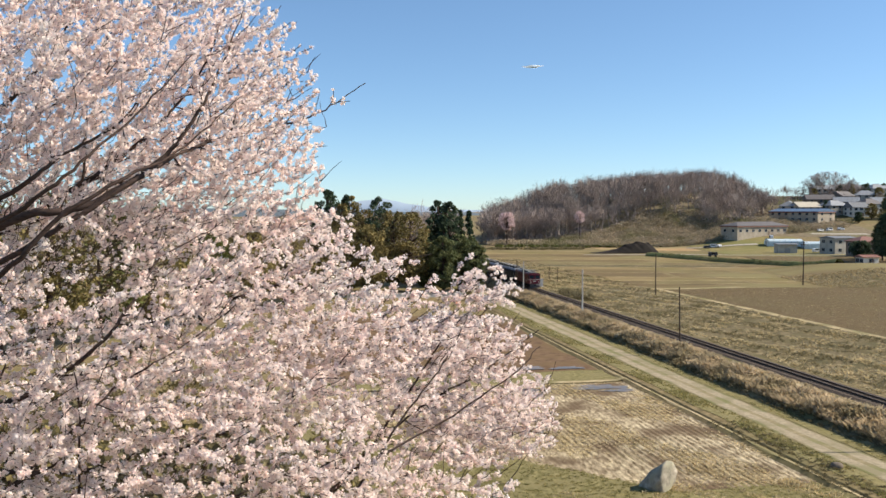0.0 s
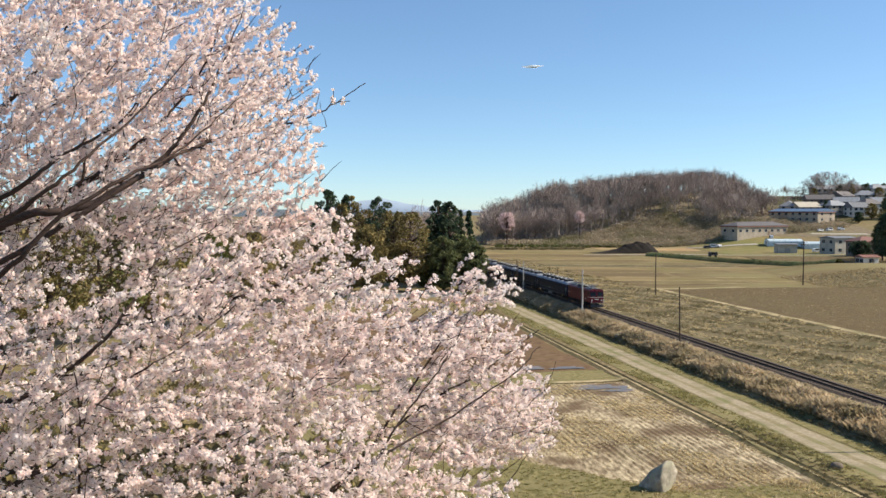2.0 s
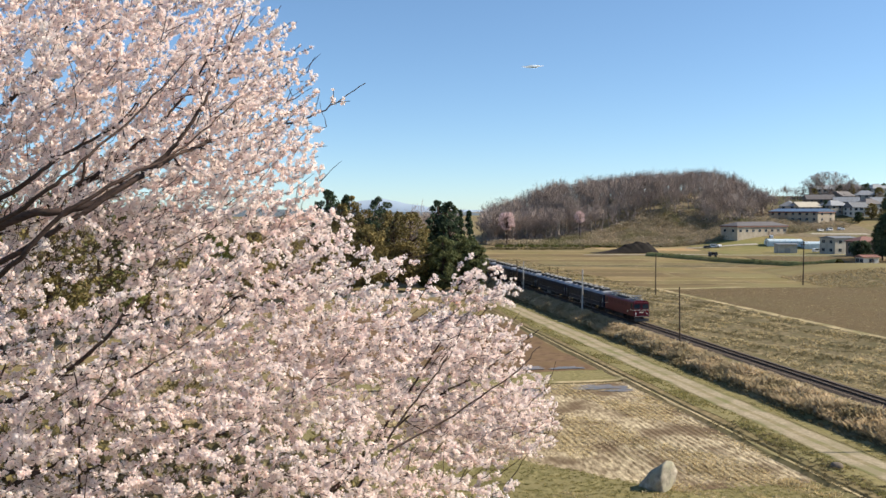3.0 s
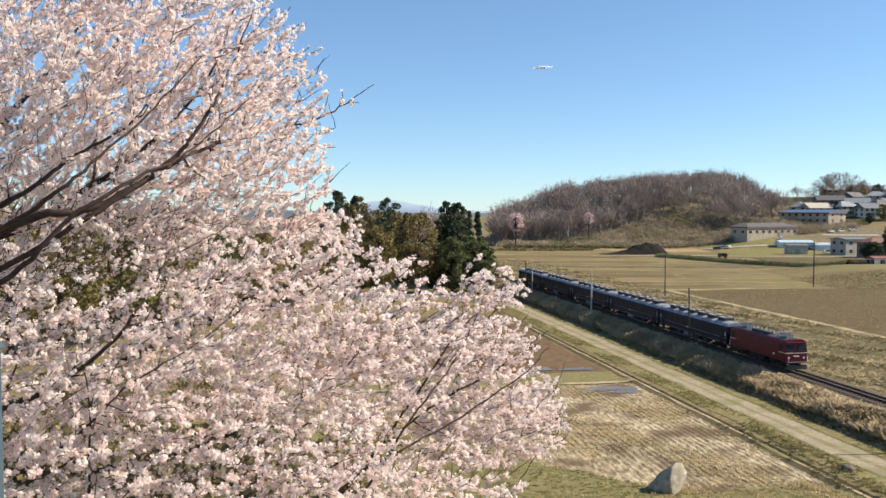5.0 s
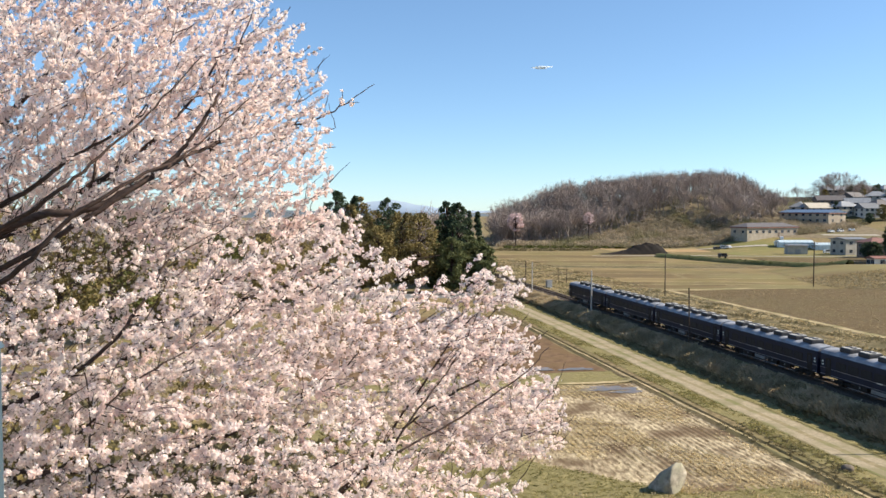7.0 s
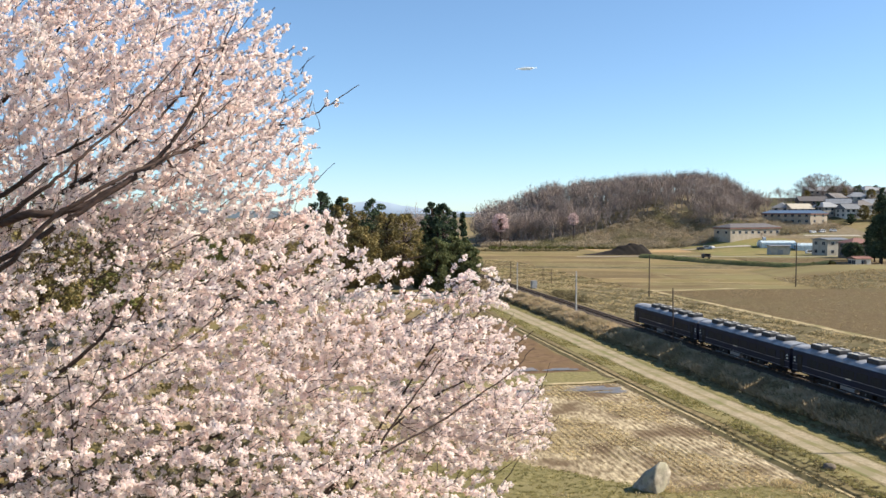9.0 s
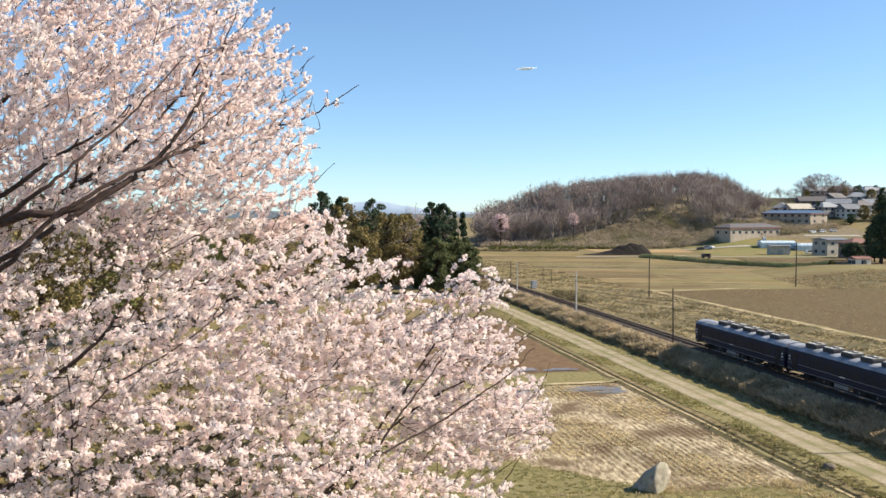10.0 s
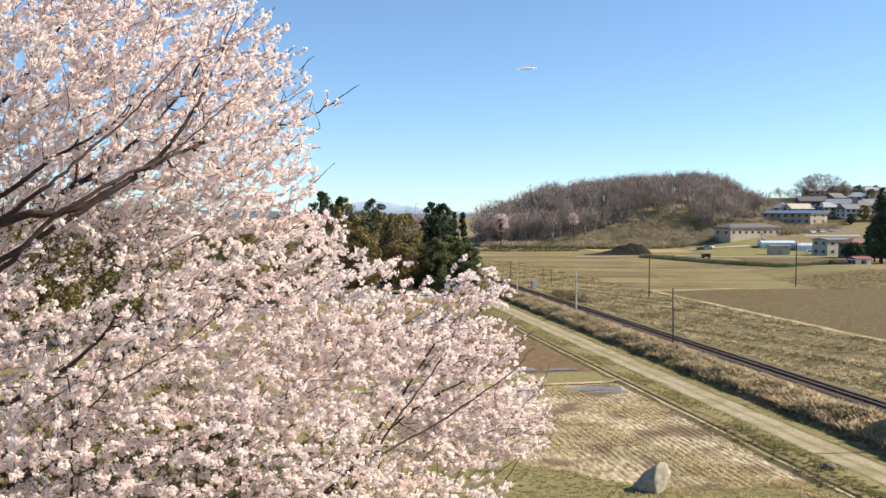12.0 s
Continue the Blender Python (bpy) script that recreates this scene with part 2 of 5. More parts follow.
def tube(a, b, r0, r1=None, seg=8):
    return add_tube(bmesh.new(), a, b, r0, r1, seg)


def prism(profile, x0, x1, axis="x"):
    """A closed profile of (y, z) points drawn out along x."""
    bm = bmesh.new()
    a = [bm.verts.new((x0, y, z)) for y, z in profile]
    b = [bm.verts.new((x1, y, z)) for y, z in profile]
    n = len(profile)
    for i in range(n):
        bm.faces.new((a[i], a[(i + 1) % n], b[(i + 1) % n], b[i]))
    bm.faces.new(a[::-1])
    bm.faces.new(b)
    bmesh.ops.recalc_face_normals(bm, faces=bm.faces)
    return bm


def thing(name, label, category, m=None, group="", kind=""):
    ob = new(name)
    if m is not None:
        ob.matrix_basis = m
    return tagged(ob, label, category, group, kind)


# ---- the lie of the land ----
BASE = Vector((58.47, 0.0))
US, UN = (-math.sin(TH), math.cos(TH)), (math.cos(TH), math.sin(TH))
RAIL = 2.2
PROFILE_D = [-900, -400, -60, -17.65, -17.4, -16.9, -16.8, -16.45, -16.35, -14.6, -13.4, -9.0, -7.7, -7.2, -6.2, -4.6, -2.5, -1.6, 1.6, 2.4, 4.5, 7.0, 31, 900]
PROFILE_Z = [0, 0, 0, 0.0, 0.26, 0.24, -0.35, -0.35, 0.2, 0.3, 0.2, 0.2, 0.22, 0.28, 0.72, 1.32, 1.8, 1.86, 1.86, 1.8, 1.45, 1.35, 1.45, 1.45]


def ss(a, b, x):
    t = np.clip((x - a) / (b - a), 0, 1)
    return t * t * (3 - 2 * t)


def to_xy(d, s):
    return BASE.x + d * UN[0] + s * US[0], d * UN[1] + s * US[1]


def to_ds(x, y):
    x = x - BASE.x
    return x * UN[0] + y * UN[1], x * US[0] + y * US[1]


def wave(x, y, k, seed=0.0):
    return np.sin(x * k + seed) * np.cos(y * k * 0.83 + 1.7 * seed) + 0.5 * np.sin((x + 0.6 * y) * k * 2.1 + seed * 2.3)


def height(x, y):
    x, y = np.asarray(x, dtype=float), np.asarray(y, dtype=float)
    d, s = to_ds(x, y)
    z = np.interp(d, PROFILE_D, PROFILE_Z)
    rough = np.clip((np.abs(d) - 22) / 30, 0, 1)
    z = z + rough * 0.12 * wave(x, y, 0.05)
    # the bluff on which the camera and the cherry tree stand
    hill = 19.2 * (1 - np.clip(y, -60, 54) / 54) * (1 - ss(18, 42, x + 0.12 * y))
    hill = np.minimum(hill, 19.2)
    z = np.maximum(z, hill * (y < 54))
    # the wooded hill, the scrub slope before it and the rising ground with houses
    q = np.sqrt(((x - 131) / 114) ** 2 + ((y - 575) / 125) ** 2)
    wood = (26 + 0.085 * np.clip(x - 110, -90, 70)) * (1 - ss(0.45, 1.05, q))
    q2 = np.sqrt(((x - 122) / 92) ** 2 + ((y - 492) / 62) ** 2)
    scrub = 9 * (1 - ss(0.15, 1.0, q2))
    rise = 33 * np.clip((y - 385) / 225, 0, 0.9) * ss(95, 170, x) * (1 - ss(800, 1100, y)) * ss(0.25, 0.37, x / np.maximum(y, 1))
    far = 9 * ss(600, 1500, y)
    z = z + 2.6 * ss(98, 128, x) * ss(206, 228, y) * (1 - ss(262, 285, y)) * (1 - ss(150, 190, x) * 0.3)
    return z + np.maximum(np.maximum(wood, scrub), np.maximum(rise, far)) + 0.6 * wave(x, y, 0.03, 2.0) * ss(400, 520, y)


def sheet(name, ds, ss_, mat, lift=0.0, label="", category="", kind="structure", parent=None, jitter=0.0, thick=0.0):
    """A sheet on the ground, drawn along the railway's own axes."""
    D, S = np.meshgrid(np.asarray(ds, float), np.asarray(ss_, float))
    if jitter:
        D = D + jitter * wave(S, D, 0.35, 0.7)
        S = S + jitter * wave(D, S, 0.3, 1.9)
    X, Y = to_xy(D, S)
    Z = height(X, Y) + lift
    nr, nc = D.shape
    i = np.arange(nr * nc).reshape(nr, nc)
    f = np.stack([i[:-1, :-1], i[:-1, 1:], i[1:, 1:], i[1:, :-1]], -1).reshape(-1, 4)
    ob = hang(name, np_mesh(name, np.stack([X, Y, Z], -1).reshape(-1, 3), f, mat, smooth=True), parent)
    return tagged(ob, label, category, kind=kind)


def steps(*stretches):
    out = []
    for a, b, n in stretches:
        out += list(np.linspace(a, b, n, endpoint=False))
    return out + [stretches[-1][1]]


cols = sorted(set([round(v, 3) for v in steps((-3000, -600, 8), (-600, -120, 20), (-120, -20, 30), (-20, 10, 40), (10, 60, 20), (60, 420, 70), (420, 900, 24), (900, 4200, 10))] + PROFILE_D[2:-1]))
rows_s = steps((-400, -60, 10), (-60, 60, 30), (60, 240, 50), (240, 380, 40), (380, 760, 90), (760, 1500, 20), (1500, 4600, 12))
sheet("ground", cols, rows_s, M["ground"], 0.0, "dry spring meadow ground in tan and olive", "ground")


def lie(name, d0, d1, s0, s1, mat, label, category, lift=0.03, jitter=0.3):
    nd, ns = max(3, min(60, int(abs(d1 - d0) / 1.0) + 2)), max(3, min(160, int(abs(s1 - s0) / 1.5) + 2))
    return sheet(name, np.linspace(d0, d1, nd), np.linspace(s0, s1, ns), mat, lift, label, category, jitter=jitter)


# farm track with two worn wheel tracks
lie("road", -13.0, -9.4, 50, 330, M["mid"], "gravel farm track with a grassy crown", "road", 0.03, 0.1)
lie("wheel_track", -12.7, -11.6, 50, 330, M["gravel"], "pale worn gravel wheel track", "wheel track", 0.036, 0.12)
lie("wheel_track", -10.9, -9.7, 50, 330, M["gravel"], "pale worn gravel wheel track", "wheel track", 0.036, 0.12)
lie("verge", -9.3, -7.7, 50, 330, M["verge"], "short green grass verge beside the farm track", "grass", 0.035, 0.15)
lie("verge", -15.5, -13.1, 50, 330, M["verge"], "short green grass verge beside the ditch", "grass", 0.035, 0.12)
lie("fallow", 2.5, 30.6, 50, 205, M["rough"], "rough fallow strip between railway and ploughed field", "fallow land", 0.02, 0.0)
lie("embankment", -7.6, -1.9, 40, 330, M["bank"], "railway embankment slope of rough soil", "embankment", 0.02, 0.0)
# paddies on the near side
def furrowed(name, d0, d1, s0, s1, mat, label, pitch, relief):
    """A field whose furrows run along the railway."""
    ob = sheet(name, np.arange(d0, d1, pitch / 4), np.linspace(s0, s1, 60), mat, 0.05, label, "field", jitter=0.06)
    co = np.empty(len(ob.data.vertices) * 3)
    ob.data.vertices.foreach_get("co", co)
    co = co.reshape(-1, 3)
    d, s = to_ds(co[:, 0], co[:, 1])
    co[:, 2] += relief * np.sin(d * 2 * np.pi / pitch) * (0.7 + 0.4 * wave(d, s, 0.2)) + 0.02 * wave(d, s, 0.9)
    ob.data.vertices.foreach_set("co", co.ravel())
    ob.data.update()
    return ob


furrowed("field", -58, -17.8, 66.5, 104, M["stubble"], "harvested rice field with straw and stubble rows", 0.62, 0.055)
lie("field", -60, -18.0, 112, 170, M["soil"], "bare brown paddy field with wet soil", "field", 0.02, 0.25)
lie("bund", -60, -17.4, 104.6, 105.6, M["straw"], "straw-coloured bund between the paddies", "bund", 0.10, 0.12)
lie("bund", -17.35, -17.0, 50, 170, M["straw"], "straw-coloured bund along the ditch", "bund", 0.04, 0.12)
lie("verge", -60, -17.5, 105.8, 111.6, M["verge"], "grassy bund between two paddies", "grass", 0.06, 0.3)
def puddle(dc, sc, rd, rs):
    """A thin sheet of muddy water with a ragged edge."""
    n = 40
    a = np.linspace(0, 2 * np.pi, n, endpoint=False)
    r = 1 + 0.22 * np.sin(3 * a + dc) + 0.15 * np.sin(7 * a + sc) + 0.08 * np.sin(13 * a)
    x, y = to_xy(dc + rd * r * np.cos(a), sc + rs * r * np.sin(a))
    cx, cy = to_xy(dc, sc)
    v = np.concatenate([np.stack([x, y, 0 * x + 0.105], -1), [[cx, cy, 0.105]]])
    f = np.stack([np.arange(n), np.roll(np.arange(n), -1), np.full(n, n)], -1)
    return tagged(hang("puddle", np_mesh("puddle", v, f, M["water"])), "shallow muddy puddle on the paddy soil", "water", kind="structure")


for d0, d1, s0, s1 in ((-25.5, -18.6, 100.6, 102.6), (-22, -18.3, 99.0, 100.2), (-33, -27, 101, 102.3), (-24, -19.4, 113.0, 114.3), (-29, -24.5, 113.6, 115.2)):
    puddle((d0 + d1) / 2, (s0 + s1) / 2, (d1 - d0) / 2, (s1 - s0) / 2 * 1.2)
lie("verge", -60, -17.8, 52, 67, M["verge"], "green grass bank at the foot of the bluff", "grass", 0.04, 0.6)
# fields beyond the railway
lie("field", 32.5, 260, 60, 197, M["plough"], "wide ploughed brown field", "field", 0.03, 0.5)
lie("bund", 30.6, 32.2, 60, 200, M["straw"], "straw-coloured field edge", "bund", 0.05, 0.3)
lie("bund", 30.6, 260, 198, 200.5, M["straw"], "straw-coloured field edge", "bund", 0.05, 0.4)


# ---- railway ----
track = thing("railway_track", "single railway track on dark ballast", "track", kind="structure")
X0, Y0 = to_xy(0, 40)
TRACK_M = Matrix.Translation((BASE.x, 0, 0)) @ Matrix.Rotation(math.pi / 2 + TH, 4, "Z")   # local x runs along s, local y to the near side
track.matrix_basis = TRACK_M
part("ballast", prism([(-2.2, 1.75), (-1.55, 2.02), (1.55, 2.02), (2.2, 1.75)], 20, 420), M["ballast"], track)
for side in (-0.5335, 0.5335):
    rail = part("rail", prism([(side - 0.06, 2.05), (side + 0.06, 2.05), (side + 0.02, 2.08), (side + 0.033, 2.16), (side + 0.033, 2.19), (side - 0.033, 2.19), (side - 0.033, 2.16), (side - 0.02, 2.08)], 20, 420), M["steel"], track)
    part("rail_head", prism([(side - 0.03, 2.192), (side + 0.03, 2.192), (side + 0.028, 2.2), (side - 0.028, 2.2)], 20, 420), M["railtop"], rail)
N = 640
k = np.arange(N)
c = np.array([[-.11, -1.05, 1.98], [.11, -1.05, 1.98], [.11, 1.05, 1.98], [-.11, 1.05, 1.98], [-.11, -1.05, 2.06], [.11, -1.05, 2.06], [.11, 1.05, 2.06], [-.11, 1.05, 2.06]])
v = c[None] + np.stack([20 + k * 0.62, 0 * k, 0 * k], -1)[:, None, :]
f = np.array([[4, 5, 6, 7], [0, 1, 5, 4], [1, 2, 6, 5], [2, 3, 7, 6], [3, 0, 4, 7]])[None] + (k * 8)[:, None, None]
tagged(hang("sleepers", np_mesh("sleepers", v.reshape(-1, 3), f.reshape(-1, 4), M["sleeper"]), track, "dark wooden sleepers"), kind="stuff")


# ---- train ----
spinning = []


def bogie(vehicle, x, base=2.1, r=0.455):
    b = part("bogie", box(-base / 2 - 0.55, base / 2 + 0.55, -0.95, -0.85, 0.42, 0.66, 0.03), M["under"], vehicle, "black bogie frame", m=pose(x, 0, 0))
    bm = box(-base / 2 - 0.55, base / 2 + 0.55, 0.85, 0.95, 0.42, 0.66, 0.03)
    add_box(bm, -0.25, 0.25, -0.95, 0.95, 0.5, 0.75, 0.03)
    for sx in (-base / 2, base / 2):
        for sy in (-1, 1):
            add_box(bm, sx - 0.16, sx + 0.16, sy * 0.98 - 0.07, sy * 0.98 + 0.07, 0.28, 0.6, 0.03)
    for sy in (-1, 1):
        add_tube(bm, (0, sy * 1.0, 0.4), (0, sy * 1.0, 0.85), 0.14, seg=10)
    part("side_frame", bm, M["under"], b)
    for sx in (-base / 2, base / 2):
        bm = tube((0, -0.5, 0), (0, 0.5, 0), 0.07)
        for y in (-0.53, 0.53):
            add_tube(bm, (0, y - 0.06, 0), (0, y + 0.06, 0), r, seg=20)
            add_box(bm, -0.05, 0.05, y - 0.09, y + 0.09, 0.1, r - 0.08)
        spinning.append((part("wheelset", bm, M["steel"], b, "worn steel wheelset", m=pose(sx, 0, r)), sx, r))
    return b


def coach(coolers, tail):
    """A passenger coach, local x towards the engine, origin on the rail head."""
    L = 10.35
    t = thing("passenger_coach", "dark navy passenger coach with silver roof and cream lines", "railway coach", group="coaches of the train")
    side = [(-1.44, 0.98), (-1.45, 2.3), (-1.42, 3.22), (-1.36, 3.36), (1.36, 3.36), (1.42, 3.22), (1.45, 2.3), (1.44, 0.98)]
    part("body", prism(side, -L, L), M["navy"], t)
    arc = [(-1.45, 3.34)] + [(-1.36 * math.cos(a), 3.36 + 0.5 * math.sin(a) ** 0.9) for a in np.linspace(0.12, math.pi - 0.12, 15)] + [(1.45, 3.34)]
    part("roof", prism(arc, -L - 0.03, L + 0.03), M["roof"], t, "weathered silver-grey roof", smooth=False)
    cooler_me = None
    for i in range(coolers):
        x = (i - (coolers - 1) / 2) * 2.95 + (1.3 if tail else 0.1)
        if cooler_me is None:
            bm = bmesh.new()
            # side shade is painted as near-black, sun on the lid as a pale colour
            add_box(bm, -0.88, 0.88, -0.8, 0.8, 3.74, 4.26, 0.14)
            cooler_me = bm_mesh("cooler", bm, M["vent"])
            bm = bmesh.new()
            add_box(bm, -0.76, 0.76, -0.7, 0.7, 4.245, 4.33, 0.05)
            lid_me = bm_mesh("cooler_lid", bm, M["concrete"])
            fan_me = bm_mesh("fan_grille", tube((0, 0, 4.325), (0, 0, 4.37), 0.34, seg=16), M["vent"])
        c = hang("cooler", cooler_me, t, "roof air conditioner, side shade in its dark colour", m=pose(x, 0, 0))
        hang("cooler_lid", lid_me, c, "metal lid, sunlight in its pale colour")
        for sx in (-0.4, 0.4):
            hang("fan_grille", fan_me, c, m=pose(sx, 0, 0))
    win = bm_mesh("window", box(-0.72, 0.72, -0.012, 0.012, 0, 0.72, 0.0), M["glass"])
    bm = bmesh.new()
    for x0, x1, z0, z1 in ((-0.77, 0.77, -0.05, 0.0), (-0.77, 0.77, 0.72, 0.77), (-0.77, -0.72, 0, 0.72), (0.72, 0.77, 0, 0.72), (-0.02, 0.02, 0, 0.72)):
        add_box(bm, x0, x1, -0.02, 0.02, z0, z1)
    rim = bm_mesh("window_frame", bm, M["under"])
    for sy in (-1, 1):
        for i in range(8):
            w = hang("window", win, t, m=pose((i - 3.5) * 1.98, sy * 1.455, 1.95))
            hang("window_frame", rim, w)
        for z in (1.12, 1.78):
            part("stripe", box(-L + 0.02, L - 0.02, -0.006, 0.006, z, z + 0.04), M["greymetal"], t, "thin pale line", m=pose(0, sy * 1.452, 0))
        for x in (-9.0, 9.0):
            d = part("door", box(-0.46, 0.46, -0.012, 0.012, 1.0, 2.95), M["under"], t, "recessed folding door", m=pose(x, sy * 1.453, 0))
            part("door_pane", box(-0.25, 0.25, -0.02, 0.02, 1.95, 2.7), M["glass"], d)
            part("step", box(-0.45, 0.45, -0.15, 0.15, 0.62, 0.68), M["under"], d, m=pose(0, -sy * 0.12, 0))
        part("destination_plate", box(-0.4, 0.4, -0.01, 0.01, 2.1, 2.2), M["cream"], t, "small pale side plate", m=pose(-1.0, sy * 1.456, -0.36))
        for x in (-9.95, 9.95):
            w = part("vestibule_window", box(-0.2, 0.2, -0.012, 0.012, 2.0, 2.7), M["glass"], t, m=pose(x, sy * 1.453, 0))
            # two small pale panes, one above the other
            for z in (2.08, 2.42):
                part("blind", box(-0.15, 0.15, -0.008, 0.008, z, z + 0.16), M["vinyl"], w, "small pale window pane", m=pose(0, sy * 0.01, 0))
    for x0, x1, z0, pale in ((-5.2, -3.2, 0.42, False), (-2.6, -0.4, 0.5, True), (0.3, 2.2, 0.38, False), (2.8, 4.9, 0.5, False)):
        for sy in (-1, 1):
            e = part("equipment_box", box(x0, x1, -0.32, 0.32, z0, 0.98, 0.04), M["greymetal" if pale else "under"], t, "pale grey underfloor case" if pale else "black underfloor case", m=pose(0, sy * 0.88, 0))
            part("latch", box((x0 + x1) / 2 - 0.06, (x0 + x1) / 2 + 0.06, -0.02, 0.02, 0.62, 0.8), M["greymetal"], e, m=pose(0, sy * 0.33, 0))
    part("pipe", tube((-6, -1.25, 0.36), (6, -1.25, 0.36), 0.03), M["greymetal"], t)
    for e in (-1, 1):
        part("gangway", box(e * L if e > 0 else -L - 0.4, L + 0.4 if e > 0 else -L, -0.55, 0.55, 1.0, 3.1, 0.05), M["under"], t, "black gangway bellows")
        part("buffer_beam", box(-0.08, 0.08, -1.2, 1.2, 0.7, 1.0, 0.02), M["under"], t, m=pose(e * (L + 0.02), 0, 0))
        bogie(t, e * 7.15)
    if tail:
        for sy in (-1, 1):
            part("tail_lamp", tube((-L - 0.06, sy * 1.05, 1.3), (-L, sy * 1.05, 1.3), 0.1, seg=12), M["taillamp"], t, "red tail lamp")
            part("end_window", box(-L - 0.03, -L, sy * 1.02 - 0.28, sy * 1.02 + 0.28, 2.0, 2.75), M["glass"], t)
    return t


def engine():
    """A red four-axle electric engine, local x forwards."""
    L = 6.3
    t = thing("electric_locomotive", "dark red electric locomotive with cream stripe and snowplough", "locomotive")
    bm = prism([(-1.39, 1.05), (-1.4, 2.4), (-1.38, 3.3), (-1.25, 3.52), (-0.8, 3.62), (0.8, 3.62), (1.25, 3.52), (1.38, 3.3), (1.4, 2.4), (1.39, 1.05)], -L, L)
    for v in bm.verts:                       # cab ends: slightly raked above the waist
        if v.co.z > 2.3:
            v.co.x -= math.copysign(0.16 * min(1, (v.co.z - 2.3) / 0.9), v.co.x)
    part("body", bm, M["red"], t)
    part("roof", prism([(-1.15, 3.57), (-0.75, 3.66), (0.75, 3.66), (1.15, 3.57), (1.15, 3.5), (-1.15, 3.5)], -L + 0.5, L - 0.5), M["plough_steel"], t, "dark grey roof panel")
    for sy in (-1, 1):
        part("stripe", box(L - 2.0, L - 0.03, -0.006, 0.006, 2.04, 2.10), M["cream"], t, "cream waist stripe", m=pose(0, sy * 1.402, 0))
        part("stripe", box(-L + 0.03, -L + 2.0, -0.006, 0.006, 2.04, 2.10), M["cream"], t, "cream waist stripe", m=pose(0, sy * 1.402, 0))
        for e in (-1, 1):
            part("cab_window", box(-0.36, 0.36, -0.01, 0.01, 2.35, 3.05), M["glass"], t, m=pose(e * (L - 0.85), sy * 1.397, 0))
            part("cab_door", box(-0.33, 0.33, -0.008, 0.008, 1.1, 2.95), M["red"], t, m=pose(e * (L - 1.75), sy * 1.402, 0))
        for i in range(5):
            g = part("grille", box(-0.55, 0.55, -0.008, 0.008, 2.5, 3.1), M["redvent"], t, "dark red louvred air grille", m=pose(-3.2 + i * 1.6, sy * 1.398, 0))
        part("number_plate", box(-0.16, 0.16, -0.008, 0.008, 1.55, 1.8), M["cream"], t, "pale plate bar", m=pose(3.9, sy * 1.405, 0))
    for e in (-1, 1):
        for sy in (-0.75, 0.75):
            w = part("windscreen", box(-0.012, 0.012, -0.5, 0.5, 0, 0.66), M["glass"], t, m=pose(e * (L + 0.015), sy, 2.36, 0, -e * 10.5, 0))
            part("windscreen_frame", box(-0.02, 0.02, -0.55, 0.55, -0.04, 0.0), M["under"], w)
            part("windscreen_frame", box(-0.02, 0.02, -0.55, 0.55, 0.66, 0.70), M["under"], w)
            part("headlamp", tube((e * L, sy * 1.3, 1.5), (e * (L + 0.08), sy * 1.3, 1.5), 0.12, seg=14), M["lamp"], t, "round headlamp")
            part("marker_lamp", tube((e * L, sy * 1.3, 1.9), (e * (L + 0.04), sy * 1.3, 1.9), 0.08, seg=12), M["taillamp"], t)
        part("visor", box(-0.18, 0.18, -1.2, 1.2, 3.26, 3.34, 0.02), M["red"], t, "dark red cab visor", m=pose(e * (L - 0.06), 0, 0))
        part("front_door", box(-0.02, 0.02, -0.3, 0.3, 1.15, 2.3), M["red"], t, m=pose(e * L, 0, 0))
        part("stripe", box(-0.012, 0.012, -1.36, 1.36, 2.04, 2.10), M["cream"], t, "cream waist stripe", m=pose(e * L + e * 0.012, 0, 0))
        part("front_plate", box(-0.012, 0.012, -0.35, 0.35, 1.62, 1.78), M["cream"], t, "pale plate bar", m=pose(e * L + e * 0.03, 0, 0))
        part("step_deck", box(min(e * L, e * (L + 0.45)), max(e * L, e * (L + 0.45)), -1.25, 1.25, 0.95, 1.05, 0.02), M["plough_steel"], t)
        part("coupler", box(min(e * L, e * (L + 0.75)), max(e * L, e * (L + 0.75)), -0.14, 0.14, 0.72, 1.0, 0.04), M["under"], t)
        x0, x1 = sorted((e * (L + 0.05), e * (L + 0.35)))
        part("snowplough", box(x0, x1, -1.25, 1.25, 0.18, 0.72, 0.06), M["plough_steel"], t, "dark grey snowplough skirt")
        part("handrail", tube((e * (L + 0.4), -1.2, 1.05), (e * (L + 0.4), -1.2, 1.75), 0.02), M["cream"], t)
        part("handrail", tube((e * (L + 0.4), 1.2, 1.05), (e * (L + 0.4), 1.2, 1.75), 0.02), M["cream"], t)
        bogie(t, e * 3.45, 2.5, 0.55)
        # folded pantograph on insulators
        p = part("pantograph", box(-0.9, 0.9, -0.5, 0.5, 3.95, 4.0), M["plough_steel"], t, "folded pantograph", m=pose(e * 4.4, 0, 0))
        for sx in (-0.8, 0.8):
            for sy in (-0.45, 0.45):
                part("insulator", tube((sx, sy, 3.62), (sx, sy, 3.97), 0.07), M["cream"], p)
        bm = bmesh.new()
        for sy in (-0.4, 0.4):
            add_tube(bm, (-0.85, sy, 4.02), (0.7, sy * 0.7, 4.2), 0.03, seg=6)
            add_tube(bm, (0.7, sy * 0.7, 4.2), (-0.2, sy * 1.4, 4.3), 0.025, seg=6)
        for sx in (-0.3, 0.1):
            add_tube(bm, (sx, -0.9, 4.3), (sx, 0.9, 4.3), 0.035, seg=6)
        part("collector_frame", bm, M["greymetal"], p)
